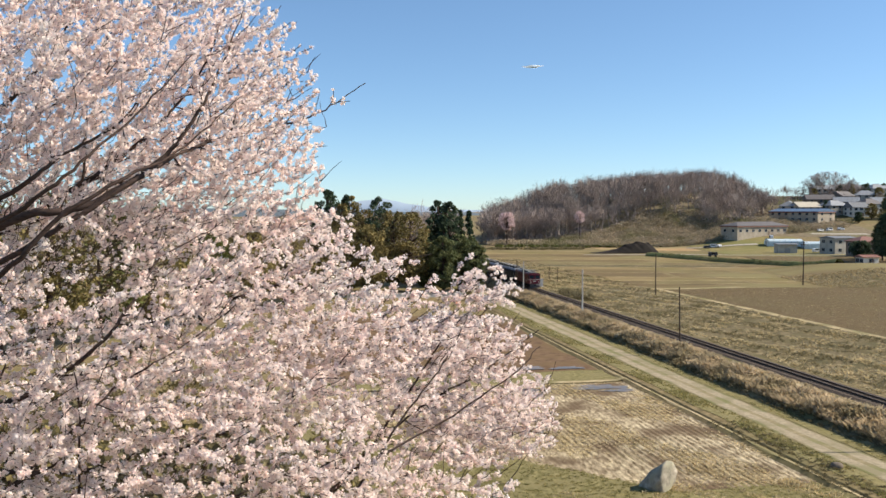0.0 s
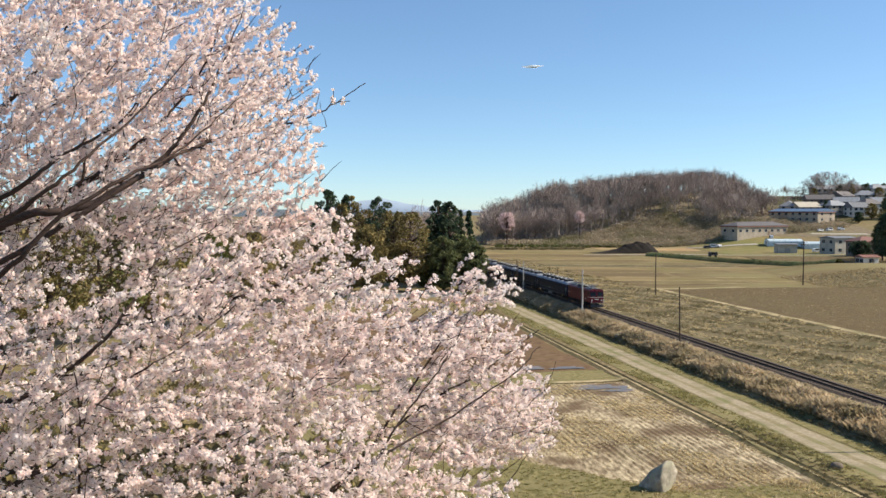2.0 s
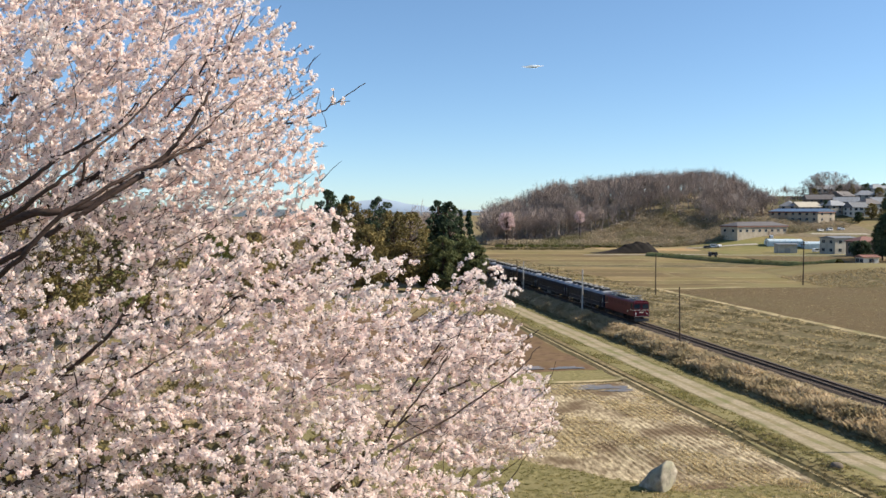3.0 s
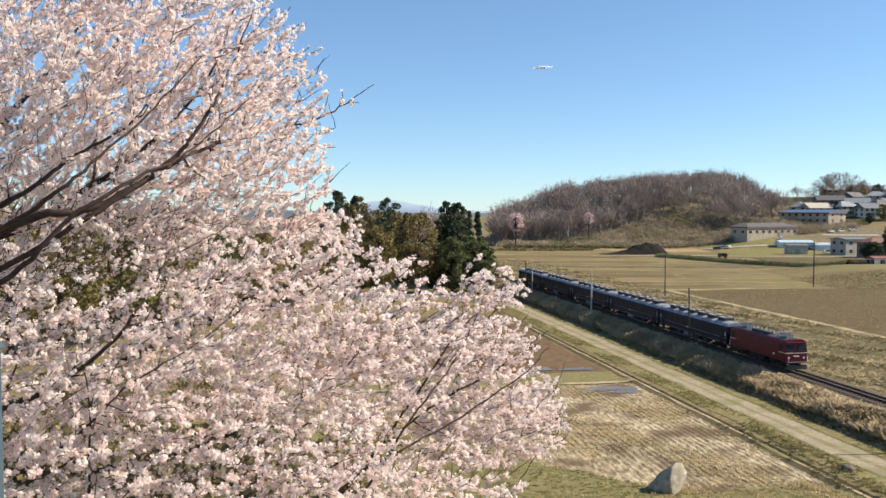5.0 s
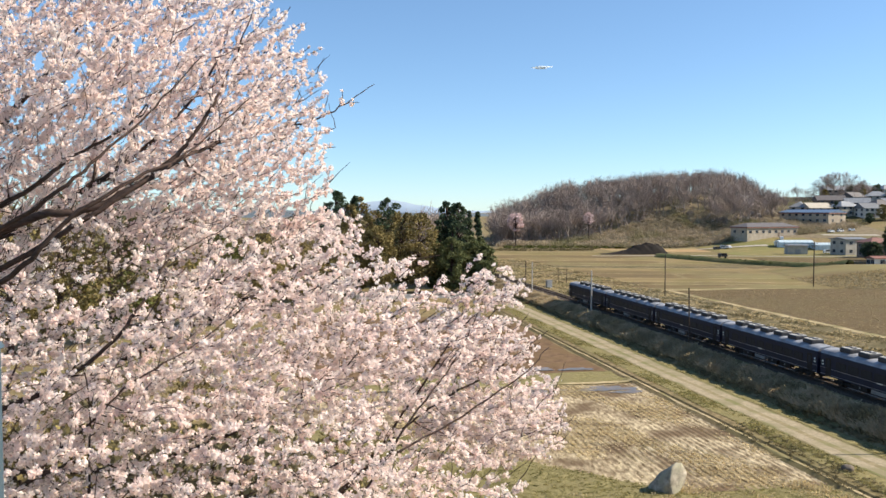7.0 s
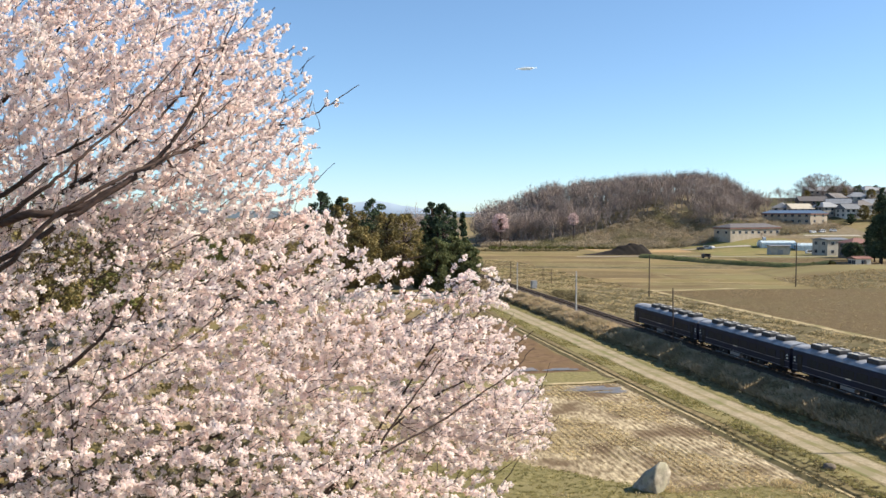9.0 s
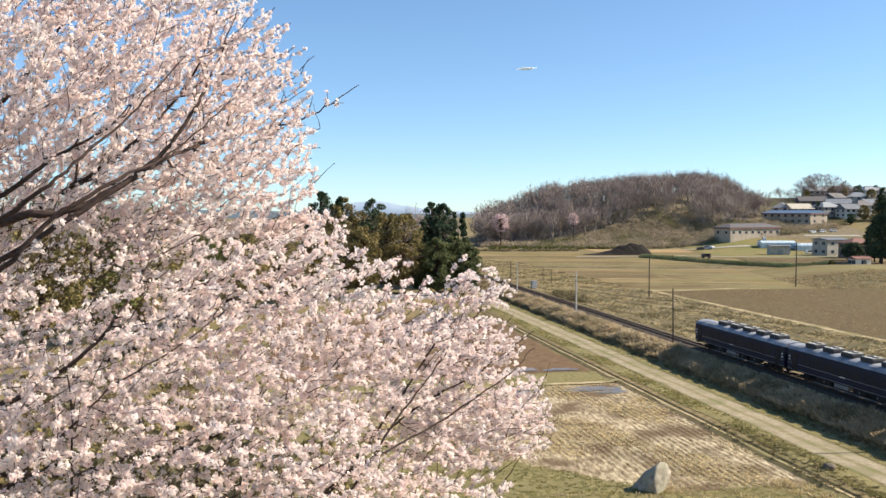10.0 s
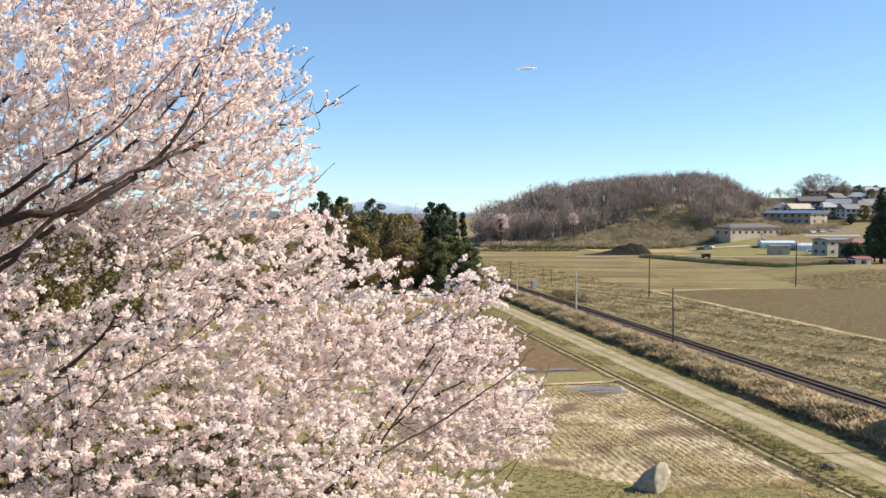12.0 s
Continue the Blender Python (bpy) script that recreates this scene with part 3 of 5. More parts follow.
    for x in (-2.4, -1.5, -0.6, 0.4, 1.3, 2.3):
        part("roof_insulator", tube((x, 0.25, 3.62), (x, 0.25, 4.12), 0.08), M["cream"], t)
    bm = tube((-3.2, 0.25, 4.12), (3.2, 0.25, 4.12), 0.03)
    add_box(bm, -1.9, 1.9, -0.85, -0.25, 3.62, 3.92, 0.05)
    part("busbar_and_case", bm, M["vent"], t)
    bm = bmesh.new()
    add_box(bm, -1.6, 1.6, -1.2, 1.2, 0.45, 1.05, 0.05)
    part("underframe", bm, M["under"], t)
    return t


HEADING = -90 + 10.5
SPEED, FRONT_AT_ZERO = 20.37, 199.4          # metres a second; the engine's nose along the track at 0 s
train = [(engine(), 6.75)]
for i in range(5):
    train.append((coach(5 if i == 4 else 6, i == 4), 13.5 + 21.3 * i + 10.65))


def motions():
    for ob, back in train:
        rows = []
        for j in range(13):
            x, y = to_xy(0, FRONT_AT_ZERO - SPEED * j + back)
            rows.append((float(j), pose(x, y, RAIL, 0, 0, HEADING)))
        walk(ob, rows)
    for ob, x, r in spinning:
        turn = math.degrees(SPEED / r) / FPS
        walk(ob, [(j / FPS, pose(x, 0, r, 0, (turn * j) % 360, 0)) for j in range(12 * FPS + 1)])


# ---- poles along the line ----
def pole(d, s, h, mat, label, r=0.13, arms=0, lean=0.0, sink=0.0):
    x, y = to_xy(d, s)
    z = float(height(x, y))
    t = thing("utility_pole", label, "pole", pose(x, y, z - sink, 0, lean, 0), group="poles in the fields")
    part("shaft", tube((0, 0, -0.4), (0, 0, h), r, r * 0.7, 12), mat, t)
    part("cap", tube((0, 0, h), (0, 0, h + 0.06), r * 0.75, r * 0.5, 12), mat, t)
    for i in range(arms):
        a = part("crossarm", box(-0.9, 0.9, -0.05, 0.05, h - 0.35 - 0.6 * i, h - 0.25 - 0.6 * i), mat, t)
        bm = bmesh.new()
        for px in (-0.8, 0, 0.8):
            add_tube(bm, (px, 0, h - 0.25 - 0.6 * i), (px, 0, h - 0.08 - 0.6 * i), 0.05, seg=6)
        part("insulators", bm, M["cream"], a)
    return t


pole(-2.9, 159.1, 7.9, M["concrete"], "slender pale concrete trackside pole", 0.17)
pole(-2.9, 119.1, 8.3, M["darkpole"], "dark slender wooden trackside pole", 0.12, lean=-1.0)
pole(-2.7, 71.6, 8.0, M["darkpole"], "dark slender wooden trackside pole", 0.12)
pole(25.0, 186.8, 9.6, M["darkpole"], "dark wooden utility pole in the field", 0.14)
pole(72.7, 201.6, 11.5, M["darkpole"], "dark utility pole with crossarms", 0.16, 2)
pole(-3.2, 198.5, 7.2, M["concrete"], "slender pale concrete trackside pole", 0.15)
pole(-3.4, 203.5, 7.2, M["darkpole"], "dark slender wooden trackside pole", 0.13)
pole(13.4, 230, 4.2, M["darkpole"], "short dark post beside the crossing", 0.1)
pole(13.8, 224, 4.0, M["darkpole"], "short dark post beside the crossing", 0.1)


def relay_box(d, s):
    x, y = to_xy(d, s)
    t = thing("relay_cabinet", "pale grey steel trackside relay cabinet", "cabinet", pose(x, y, float(height(x, y)), 0, 0, 20))
    part("plinth", box(-0.8, 0.8, -0.5, 0.5, -0.2, 0.25), M["concrete"], t)
    b = part("body", box(-0.7, 0.7, -0.4, 0.4, 0.25, 2.0, 0.03), M["concrete"], t)
    part("lid", box(-0.78, 0.78, -0.48, 0.48, 2.0, 2.1, 0.02), M["greymetal"], t)
    part("door", box(-0.6, 0.6, -0.43, -0.4, 0.35, 1.9), M["greymetal"], t)


relay_box(4.2, 209)


# ---- plants: many blades, leaves and twigs in one mesh ----
rng = np.random.default_rng(7)


def unit(n):
    v = rng.normal(size=(n, 3))
    return v / np.linalg.norm(v, axis=1, keepdims=True)


def leaf_quads(p, size, flat=0.0):
    """Quads of random turn at the points p."""
    n = len(p)
    a, b = unit(n), unit(n)
    a[:, 2] *= 1 - flat
    b = np.cross(a, b)
    b /= np.linalg.norm(b, axis=1, keepdims=True) + 1e-9
    sz = (size * rng.uniform(0.6, 1.4, n))[:, None]
    a, b = a * sz, b * sz * 0.7
    v = np.stack([p - a - b * 0.4, p + a * 0.2 - b, p + a + b * 0.3, p - a * 0.3 + b], 1)
    return v.reshape(-1, 3), np.arange(4 * n).reshape(n, 4)


def blades(p, per, h, spread, width):
    """Clumps of blades: each a thin bent quad at the points p."""
    n = len(p)
    q = np.repeat(p, per, 0)
    m = n * per
    ang = rng.uniform(0, 2 * np.pi, m)
    lean = rng.uniform(0.1, 1.0, m) * spread
    hh = np.repeat(rng.uniform(0.6, 1.3, n) * h, per) * rng.uniform(0.6, 1.1, m)
    dirv = np.stack([np.cos(ang), np.sin(ang), 0 * ang], -1)
    side = np.stack([-np.sin(ang), np.cos(ang), 0 * ang], -1) * (width * rng.uniform(0.6, 1.4, m))[:, None]
    foot = q + dirv * (rng.uniform(0, 0.5, m) * spread * 0.6)[:, None]
    mid = foot + dirv * (lean * 0.35)[:, None] + np.stack([0 * hh, 0 * hh, hh * 0.65], -1)
    tip = foot + dirv * lean[:, None] + np.stack([0 * hh, 0 * hh, hh * rng.uniform(0.75, 1.0, m)], -1)
    v = np.stack([foot - side, foot + side, mid + side, tip], 1).reshape(-1, 3)
    i = np.arange(m)[:, None] * 4
    return v, i + np.arange(4)[None]


def stuff(name, vf, mat, label, category):
    return tagged(hang(name, np_mesh(name, vf[0], vf[1], mat)), label, category, kind="stuff")


def scatter(d0, d1, s0, s1, n, power=1.0):
    d, s = rng.uniform(d0, d1, n), s0 + (s1 - s0) * rng.uniform(0, 1, n) ** power
    x, y = to_xy(d, s)
    return np.stack([x, y, height(x, y)], -1)


def patchy(p, k, cut, seed=0.0):
    return p[wave(p[:, 0], p[:, 1], k, seed) + rng.normal(0, 0.35, len(p)) > cut]


def swells(p, k, lo, hi, seed=0.0):
    """Heights that rise and fall from clump to clump."""
    return lo + (hi - lo) * np.clip(0.5 + 0.45 * wave(p[:, 0], p[:, 1], k, seed), 0, 1)


p = patchy(scatter(-6.6, -3.5, 50, 330, 22000, 1.7), 0.55, -0.55)
stuff("dry_grass", blades(p, 10, swells(p, 0.8, 0.45, 1.15), 0.62, 0.013), M["rust"], "tall fluffy straw-coloured grass on the embankment", "dry grass")
p = patchy(scatter(-6.9, -3.3, 50, 330, 11000, 1.7), 0.6, 0.0, 2.6)
stuff("dry_grass", blades(p, 10, swells(p, 0.9, 0.3, 0.95, 1.4), 0.7, 0.014), M["drygrey"], "grey-tan withered grass on the embankment", "dry grass")
stuff("dry_grass", blades(patchy(scatter(-3.9, -2.3, 50, 330, 7000, 1.6), 0.4, -0.3, 2.0), 7, 0.36, 0.35, 0.013), M["rust"], "short straw-coloured grass beside the ballast", "dry grass")
stuff("weeds", blades(patchy(scatter(-7.6, -4.2, 50, 330, 5200, 1.5), 0.35, -1.3, 1.0), 12, 0.28, 0.5, 0.025), M["darkweed"], "dark dead weeds at the foot of the embankment", "weeds")
stuff("weeds", blades(scatter(-17.4, -14.2, 56, 84, 260, 1.3), 14, 0.2, 0.45, 0.03), M["darkweed"], "dark green-brown weeds beside the ditch", "weeds")
stuff("grass", blades(patchy(scatter(-15.6, -13.2, 50, 250, 7000, 1.5), 0.5, -0.2), 7, 0.17, 0.25, 0.03), M["greenblade"], "low green grass tufts beside the ditch", "grass")
stuff("grass", blades(patchy(scatter(-9.2, -7.3, 50, 250, 2600, 1.5), 0.5, 0.0), 6, 0.16, 0.25, 0.03), M["greenblade"], "low green grass tufts beside the farm track", "grass")
rows_d = -18.0 - 0.62 * rng.integers(0, 60, 26000) + rng.normal(0, 0.06, 26000)
sx, sy = to_xy(rows_d, rng.uniform(67, 104, 26000))
stuff("straw", blades(patchy(np.stack([sx, sy, height(sx, sy) + 0.08], -1), 0.35, 0.35), 5, 0.09, 0.45, 0.03), M["strawblade"], "stubble tufts in rows on the rice field", "straw")
p = patchy(scatter(2.8, 30.5, 60, 330, 15000, 1.4), 0.42, 0.0)
stuff("rough_grass", blades(p, 7, swells(p, 0.5, 0.15, 0.5), 0.5, 0.028), M["darkweed"], "rough dull weeds between railway and field", "weeds")
p = patchy(scatter(3.5, 30.5, 60, 330, 15000, 1.4), 0.5, 0.2, 2.0)
stuff("pale_grass", blades(p, 9, swells(p, 0.6, 0.2, 0.5, 2.0), 0.5, 0.026), M["strawblade"], "pale dry grass tufts between railway and field", "dry grass")
stuff("bank_grass", blades(patchy(scatter(-50, -17.8, 52, 66.5, 7000), 0.4, -1.0), 7, 0.10, 0.3, 0.03), M["greenblade"], "green grass at the field's near edge", "grass")


px = rng.uniform(40, 200, 8000)
py = rng.uniform(110, 205, 8000)
clod = np.stack([px, py, height(px, py)], -1)[to_ds(px, py)[0] > 33]
stuff("clods", blades(clod, 4, 0.14, 0.35, 0.05), M["drygrey"], "straw and clods on the ploughed field", "clods")

# ---- the standing stone ----
def standing_stone():
    x, y, = 16.3, 60.4
    t = thing("standing_stone", "large pale wedge-shaped standing stone in the grass", "stone", pose(x, y, float(height(x, y)), 0, 0, 0))
    bm = bmesh.new()
    for c in ((0.35, 0.0, 2.45), (0.8, 0.1, 2.25), (1.05, 0.2, 1.5), (1.0, 0.2, 0.7), (0.0, -0.9, -0.3), (-0.1, -0.55, 1.95), (-0.3, -0.95, 0.8), (-1.5, 0.6, -0.3), (-1.2, 0.8, 0.2), (-0.6, 0.45, 1.35), (0.6, 0.9, -0.3), (0.45, 0.7, 2.0)):
        bm.verts.new((c[0] * 1.22, c[1], c[2] * 0.97))
    bmesh.ops.convex_hull(bm, input=bm.verts)
    bmesh.ops.triangulate(bm, faces=bm.faces)
    bmesh.ops.subdivide_edges(bm, edges=bm.edges, cuts=5, use_grid_fill=True)
    for k in range(1):
        bmesh.ops.smooth_vert(bm, verts=bm.verts, factor=0.3, use_axis_x=True, use_axis_y=True, use_axis_z=True)
    for v in bm.verts:
        v.co += Vector((noise.noise(v.co * 1.5), noise.noise(v.co * 1.5 + Vector((7, 0, 0))), noise.noise(v.co * 1.5 + Vector((0, 9, 0))))) * 0.09
    part("stone", bm, M["stone"], t, smooth=True)


standing_stone()


def boulder(x, y, r):
    t = thing("boulder", "grey-brown boulder in the grass beside the ditch", "boulder", pose(x, y, float(height(x, y)) + r * 0.2))
    bm = bmesh.new()
    bmesh.ops.create_icosphere(bm, subdivisions=3, radius=r)
    for v in bm.verts:
        v.co *= 1 + 0.25 * noise.noise(v.co * 1.9 + Vector((x, y, 0)))
        v.co.z *= 0.7
    part("rock", bm, M["mudrock"], t, smooth=True)


boulder(31.7, 65.0, 0.5)


# ---- bare woods ----
def grow_bare(seed, h, spread=1.0, levels=4, twig=0.05, low=0.55):
    """Branches of a leafless tree as rows of (from, to, radius, radius)."""
    r = random.Random(seed)
    out = []

    def go(p, d, length, rad, level):
        segs = 3 if level == 0 else 2
        for i in range(segs):
            d2 = (d + Vector((r.gauss(0, 0.12), r.gauss(0, 0.12), 0.05 + r.gauss(0, 0.06)))).normalized()
            q = p + d2 * (length / segs)
            r2 = max(rad * 0.8, twig * 0.5)
            out.append((p, q, rad, r2))
            if level < levels and (i > 0 or level > 0):
                for _ in range(3 if level < 2 else 2):
                    a = r.uniform(0, 2 * math.pi)
                    tilt = r.uniform(0.45, 0.95) * spread
                    side = Vector((math.cos(a), math.sin(a), 0))
                    nd = (d2 * math.cos(tilt) + side * math.sin(tilt) + Vector((0, 0, 0.15))).normalized()
                    go(q, nd, length * r.uniform(0.5, 0.75), max(r2 * 0.6, twig), level + 1)
            p, d, rad = q, d2, r2

    go(Vector((0, 0, 0)), Vector((0, 0, 1)), h * low, h * 0.016, 0)
    return out


def sticks(branches, sides=3):
    a = np.array([b[0][:] for b in branches])
    b = np.array([b[1][:] for b in branches])
    r0 = np.array([c[2] for c in branches])[:, None]
    r1 = np.array([c[3] for c in branches])[:, None]
    d = b - a
    d /= np.linalg.norm(d, axis=1, keepdims=True) + 1e-9
    ref = np.where(np.abs(d[:, 2:]) < 0.9, np.array([[0, 0, 1.0]]), np.array([[1.0, 0, 0]]))
    e1 = np.cross(d, ref)
    e1 /= np.linalg.norm(e1, axis=1, keepdims=True) + 1e-9
    e2 = np.cross(d, e1)
    rings = []
    for c, rr in ((a, r0), (b, r1)):
        for i in range(sides):
            t = 2 * np.pi * i / sides
            rings.append(c + rr * (e1 * np.cos(t) + e2 * np.sin(t)))
    v = np.stack(rings, 1)
    n = len(a)
    i = np.arange(n)[:, None, None] * (2 * sides)
    f = np.array([[j, (j + 1) % sides, sides + (j + 1) % sides, sides + j] for j in range(sides)])[None]
    return v.reshape(-1, 3), (i + f).reshape(-1, 4)


def ribbons(branches):
    """Flat twigs for far woods: one slim quad for each branch, turned at random."""
    a = np.array([b[0][:] for b in branches])
    b = np.array([b[1][:] for b in branches])
    r0 = np.array([c[2] for c in branches])[:, None]
    r1 = np.array([c[3] for c in branches])[:, None]
    e = np.cross(b - a, unit(len(a)))
    e /= np.linalg.norm(e, axis=1, keepdims=True) + 1e-9
    v = np.stack([a - e * r0, a + e * r0, b + e * r1, b - e * r1], 1)
    return v.reshape(-1, 3), np.arange(4 * len(a)).reshape(-1, 4)


def plant_many(protos, places, scales):
    """Copies of (verts, faces) at places, joined."""
    vs, fs, base = [], [], 0
    for i, (p, sc) in enumerate(zip(places, scales)):
        v, f = protos[i % len(protos)]
        a = rng.uniform(0, 2 * np.pi)
        R = np.array([[np.cos(a), -np.sin(a), 0], [np.sin(a), np.cos(a), 0], [0, 0, 1]])
        vs.append((v * sc) @ R.T + p)
        fs.append(f + base)
        base += len(v)
    return np.concatenate(vs), np.concatenate(fs)


def woodland_tree(seed):
    """A leafless tree with a haze of fine twigs round its crown."""
    br = grow_bare(seed, 15.5, 0.66, 3, 0.06, 0.47)
    r = random.Random(seed + 50)
    for k in range(80):
        a, u = r.uniform(0, 2 * math.pi), r.uniform(0.25, 1.0)
        p = Vector((math.cos(a) * 3.0 * math.sqrt(1 - (2 * u - 1.2) ** 2 * 0.6) * r.uniform(0.3, 1), math.sin(a) * 3.0 * r.uniform(0.2, 1), 5.5 + 8.6 * u))
        br.append((p, p + Vector((math.cos(a) + r.gauss(0, 0.4), math.sin(a) + r.gauss(0, 0.4), r.uniform(0.1, 0.8))) * r.uniform(0.5, 1.1), 0.045, 0.02))
    return ribbons(br)


bare = [woodland_tree(s) for s in range(7)]
px, py = rng.uniform(22, 232, 3000), rng.uniform(438, 660, 3000)
qq = np.sqrt(((px - 131) / 114) ** 2 + ((py - 575) / 125) ** 2)
front = np.interp(px, [30, 60, 78, 95, 115, 148, 158, 175, 200, 225], [468, 466, 466, 475, 485, 486, 472, 464, 466, 470])
keep = (qq < np.where(py < 500, 1.3, 0.93)) & (py > front) & (px < 203) & ((px < 180) | (py > 496)) & (rng.uniform(0, 1, 3000) < np.where(py < 560, 1.0, 0.12))
px, py = px[keep], py[keep]
pts = np.stack([px, py, height(px, py) - 0.3], -1)[:860]
stuff("bare_woods", plant_many(bare, pts, rng.uniform(0.8, 1.06, len(pts)) * np.interp(pts[:, 0], [40, 90], [1.22, 1.0])), M["barewood"], "leafless brown-grey woods on the low hill", "woods")
n = len(pts)
tr_v, tr_f = sticks([(Vector(p), Vector(p) + Vector((rng.normal(0, 0.4), rng.normal(0, 0.4), 10.5)), 0.2, 0.1) for p in pts[::2]])
stuff("pale_trunks", (tr_v, tr_f), M["paletrunk"], "pale trunks among the leafless woods", "trunks")


def clumps(p, per, radius, size, squash=0.8):
    q = np.repeat(p, per, 0)
    o = unit(len(q)) * (np.repeat(rng.uniform(0.6, 1.3, len(p)), per) * radius * rng.uniform(0.5, 1.0, len(q)) ** 0.5)[:, None]
    o[:, 2] = np.abs(o[:, 2]) * squash
    return leaf_quads(q + o, size)


px, py = rng.uniform(25, 235, 6500), rng.uniform(425, 530, 6500)
q2 = np.sqrt(((px - 122) / 114) ** 2 + ((py - 492) / 66) ** 2)
keep = (q2 < 1.05) & (py < np.interp(px, [30, 75, 100, 125, 150, 175, 200, 225], [467, 466, 478, 489, 490, 479, 474, 472]))
px, py = px[keep], py[keep]
stuff("scrub", clumps(np.stack([px, py, height(px, py)], -1)[:2700], 44, 2.6, 0.30, 1.1), M["shrub"], "brown and olive scrub on the slope below the woods", "scrub")
# brushwood under the bare trees
bp = pts[rng.integers(0, len(pts), 1300)] + rng.normal(0, 2.5, (1300, 3)) * np.array([1, 1, 0])
bp[:, 2] = height(bp[:, 0], bp[:, 1])
stuff("brushwood", clumps(bp, 20, 2.8, 0.36, 1.9), M["barewood"], "brown brushwood under the leafless trees", "brushwood")
px, py = rng.uniform(-150, 8, 100), rng.uniform(300, 480, 100)
fp = np.stack([px, py, height(px, py) - 0.3], -1)
stuff("far_woods", plant_many(bare, fp, rng.uniform(0.8, 1.35, 100)), M["barewood"], "far leafless woods beyond the conifers", "woods")
px, py = rng.uniform(-75, 4, 55), rng.uniform(285, 370, 55)
stuff("far_thicket", plant_many(bare, np.stack([px, py, height(px, py) - 0.3], -1), rng.uniform(0.6, 0.95, 55)), M["barewood"], "leafless brown thicket beyond the conifers", "thicket")
# woods' edge at the hill's western end, and a dark hedge at its foot
bx = rng.uniform(0.058, 0.088, 190)
py = rng.uniform(458, 500, 190)
we = np.stack([bx * py, py, height(bx * py, py) - 0.3], -1)
stuff("wood_edge", plant_many(bare, we[:80], rng.uniform(0.7, 1.12, 80)), M["barewood"], "leafless trees at the western wood edge", "woods")
stuff("brushwood", clumps(we, 40, 3.0, 0.4, 1.4), M["barewood"], "brown brushwood at the western wood edge", "brushwood")
px, py = rng.uniform(20, 70, 150), rng.uniform(404, 412, 150)
stuff("hedge", clumps(np.stack([px, py, height(px, py)], -1), 40, 1.3, 0.3), M["darkweed"], "dark hedge at the foot of the hill", "hedge")
px, py = rng.uniform(28, 118, 170), rng.uniform(425, 445, 170)
bd = patchy(scatter(-7.2, -3.6, 60, 250, 620, 1.4), 0.2, -0.3, 3.0)
stuff("brush", clumps(bd, 70, 0.75, 0.07, 0.9), M["drygrey"], "grey-tan dry brush on the embankment side", "brush")
stuff("scrub", clumps(np.stack([px, py, height(px, py)], -1), 40, 1.6, 0.35), M["bamboo"], "green bushes along the foot of the hill", "scrub")


# ---- trees that stand alone ----
def leafy_tree(x, y, h, w, mat, label, name="tree", shape="cone", n=2600, leaf=0.35, lift=0.12, seed=0, z=None):
    z = float(height(x, y)) if z is None else z
    t = thing(name, label, "tree", pose(x, y, z, 0, 0, seed * 57 % 360), group="trees")
    r = random.Random(seed)
    br = [(Vector((0, 0, -0.4)), Vector((0, 0, h * 0.9)), h * 0.022, h * 0.005)]
    blobs = []
    for i in range(84):
        u = r.uniform(lift, 1.0)
        if shape == "cone":
            rad = w * (1 - u) ** 0.75 * r.uniform(0.75, 1.12) + 0.15
        else:
            rad = w * math.sqrt(max(0.03, 1 - (2 * (u - lift) / (1 - lift) - 1) ** 2)) * r.uniform(0.7, 1.12)
        a = r.uniform(0, 2 * math.pi)
        c = Vector((math.cos(a) * rad * 0.78, math.sin(a) * rad * 0.78, u * h))
        blobs.append((c, 0.11 * w + 0.17 * rad + 0.15))
        br.append((Vector((0, 0, max(0.1, u - 0.12) * h)), c, h * 0.006, h * 0.002))
    part("trunk", tube((0, 0, -0.4), (0, 0, h * 0.6), h * 0.022, h * 0.012, 10), M["bark"], t)
    v, f = sticks(br)
    tagged(hang("branchwork", np_mesh("branchwork", v, f, M["bark"]), t), kind="stuff")
    cs = np.array([b[0][:] for b in blobs])
    rs = np.array([b[1] for b in blobs])
    k = rng.integers(0, len(cs), n)
    p = cs[k] + unit(n) * (rs[k] * rng.uniform(0.2, 1.0, n) ** 0.4)[:, None] * np.array([1, 1, 0.75])
    v, f = leaf_quads(p, leaf)
    hang("crown", np_mesh("crown", v, f, mat), t)
    return t


def bare_tree(x, y, h, label, seed, spread=0.9, mat="barewood", levels=4, twig=0.05, low=0.45):
    t = thing("bare_tree", label, "tree", pose(x, y, float(height(x, y))), group="trees")
    br = grow_bare(seed, h, spread, levels, twig, low)
    v, f = sticks(br[:3], 8)
    hang("trunk", np_mesh("trunk", v, f, M["bark"]), t)
    v, f = sticks(br[3:])
    tagged(hang("branchwork", np_mesh("branchwork", v, f, M[mat]), t), kind="stuff")
    return t


def at(px_, y):
    """x of a bearing at the distance y; bearings count from the middle of the view."""
    return px_ / 1450 * y


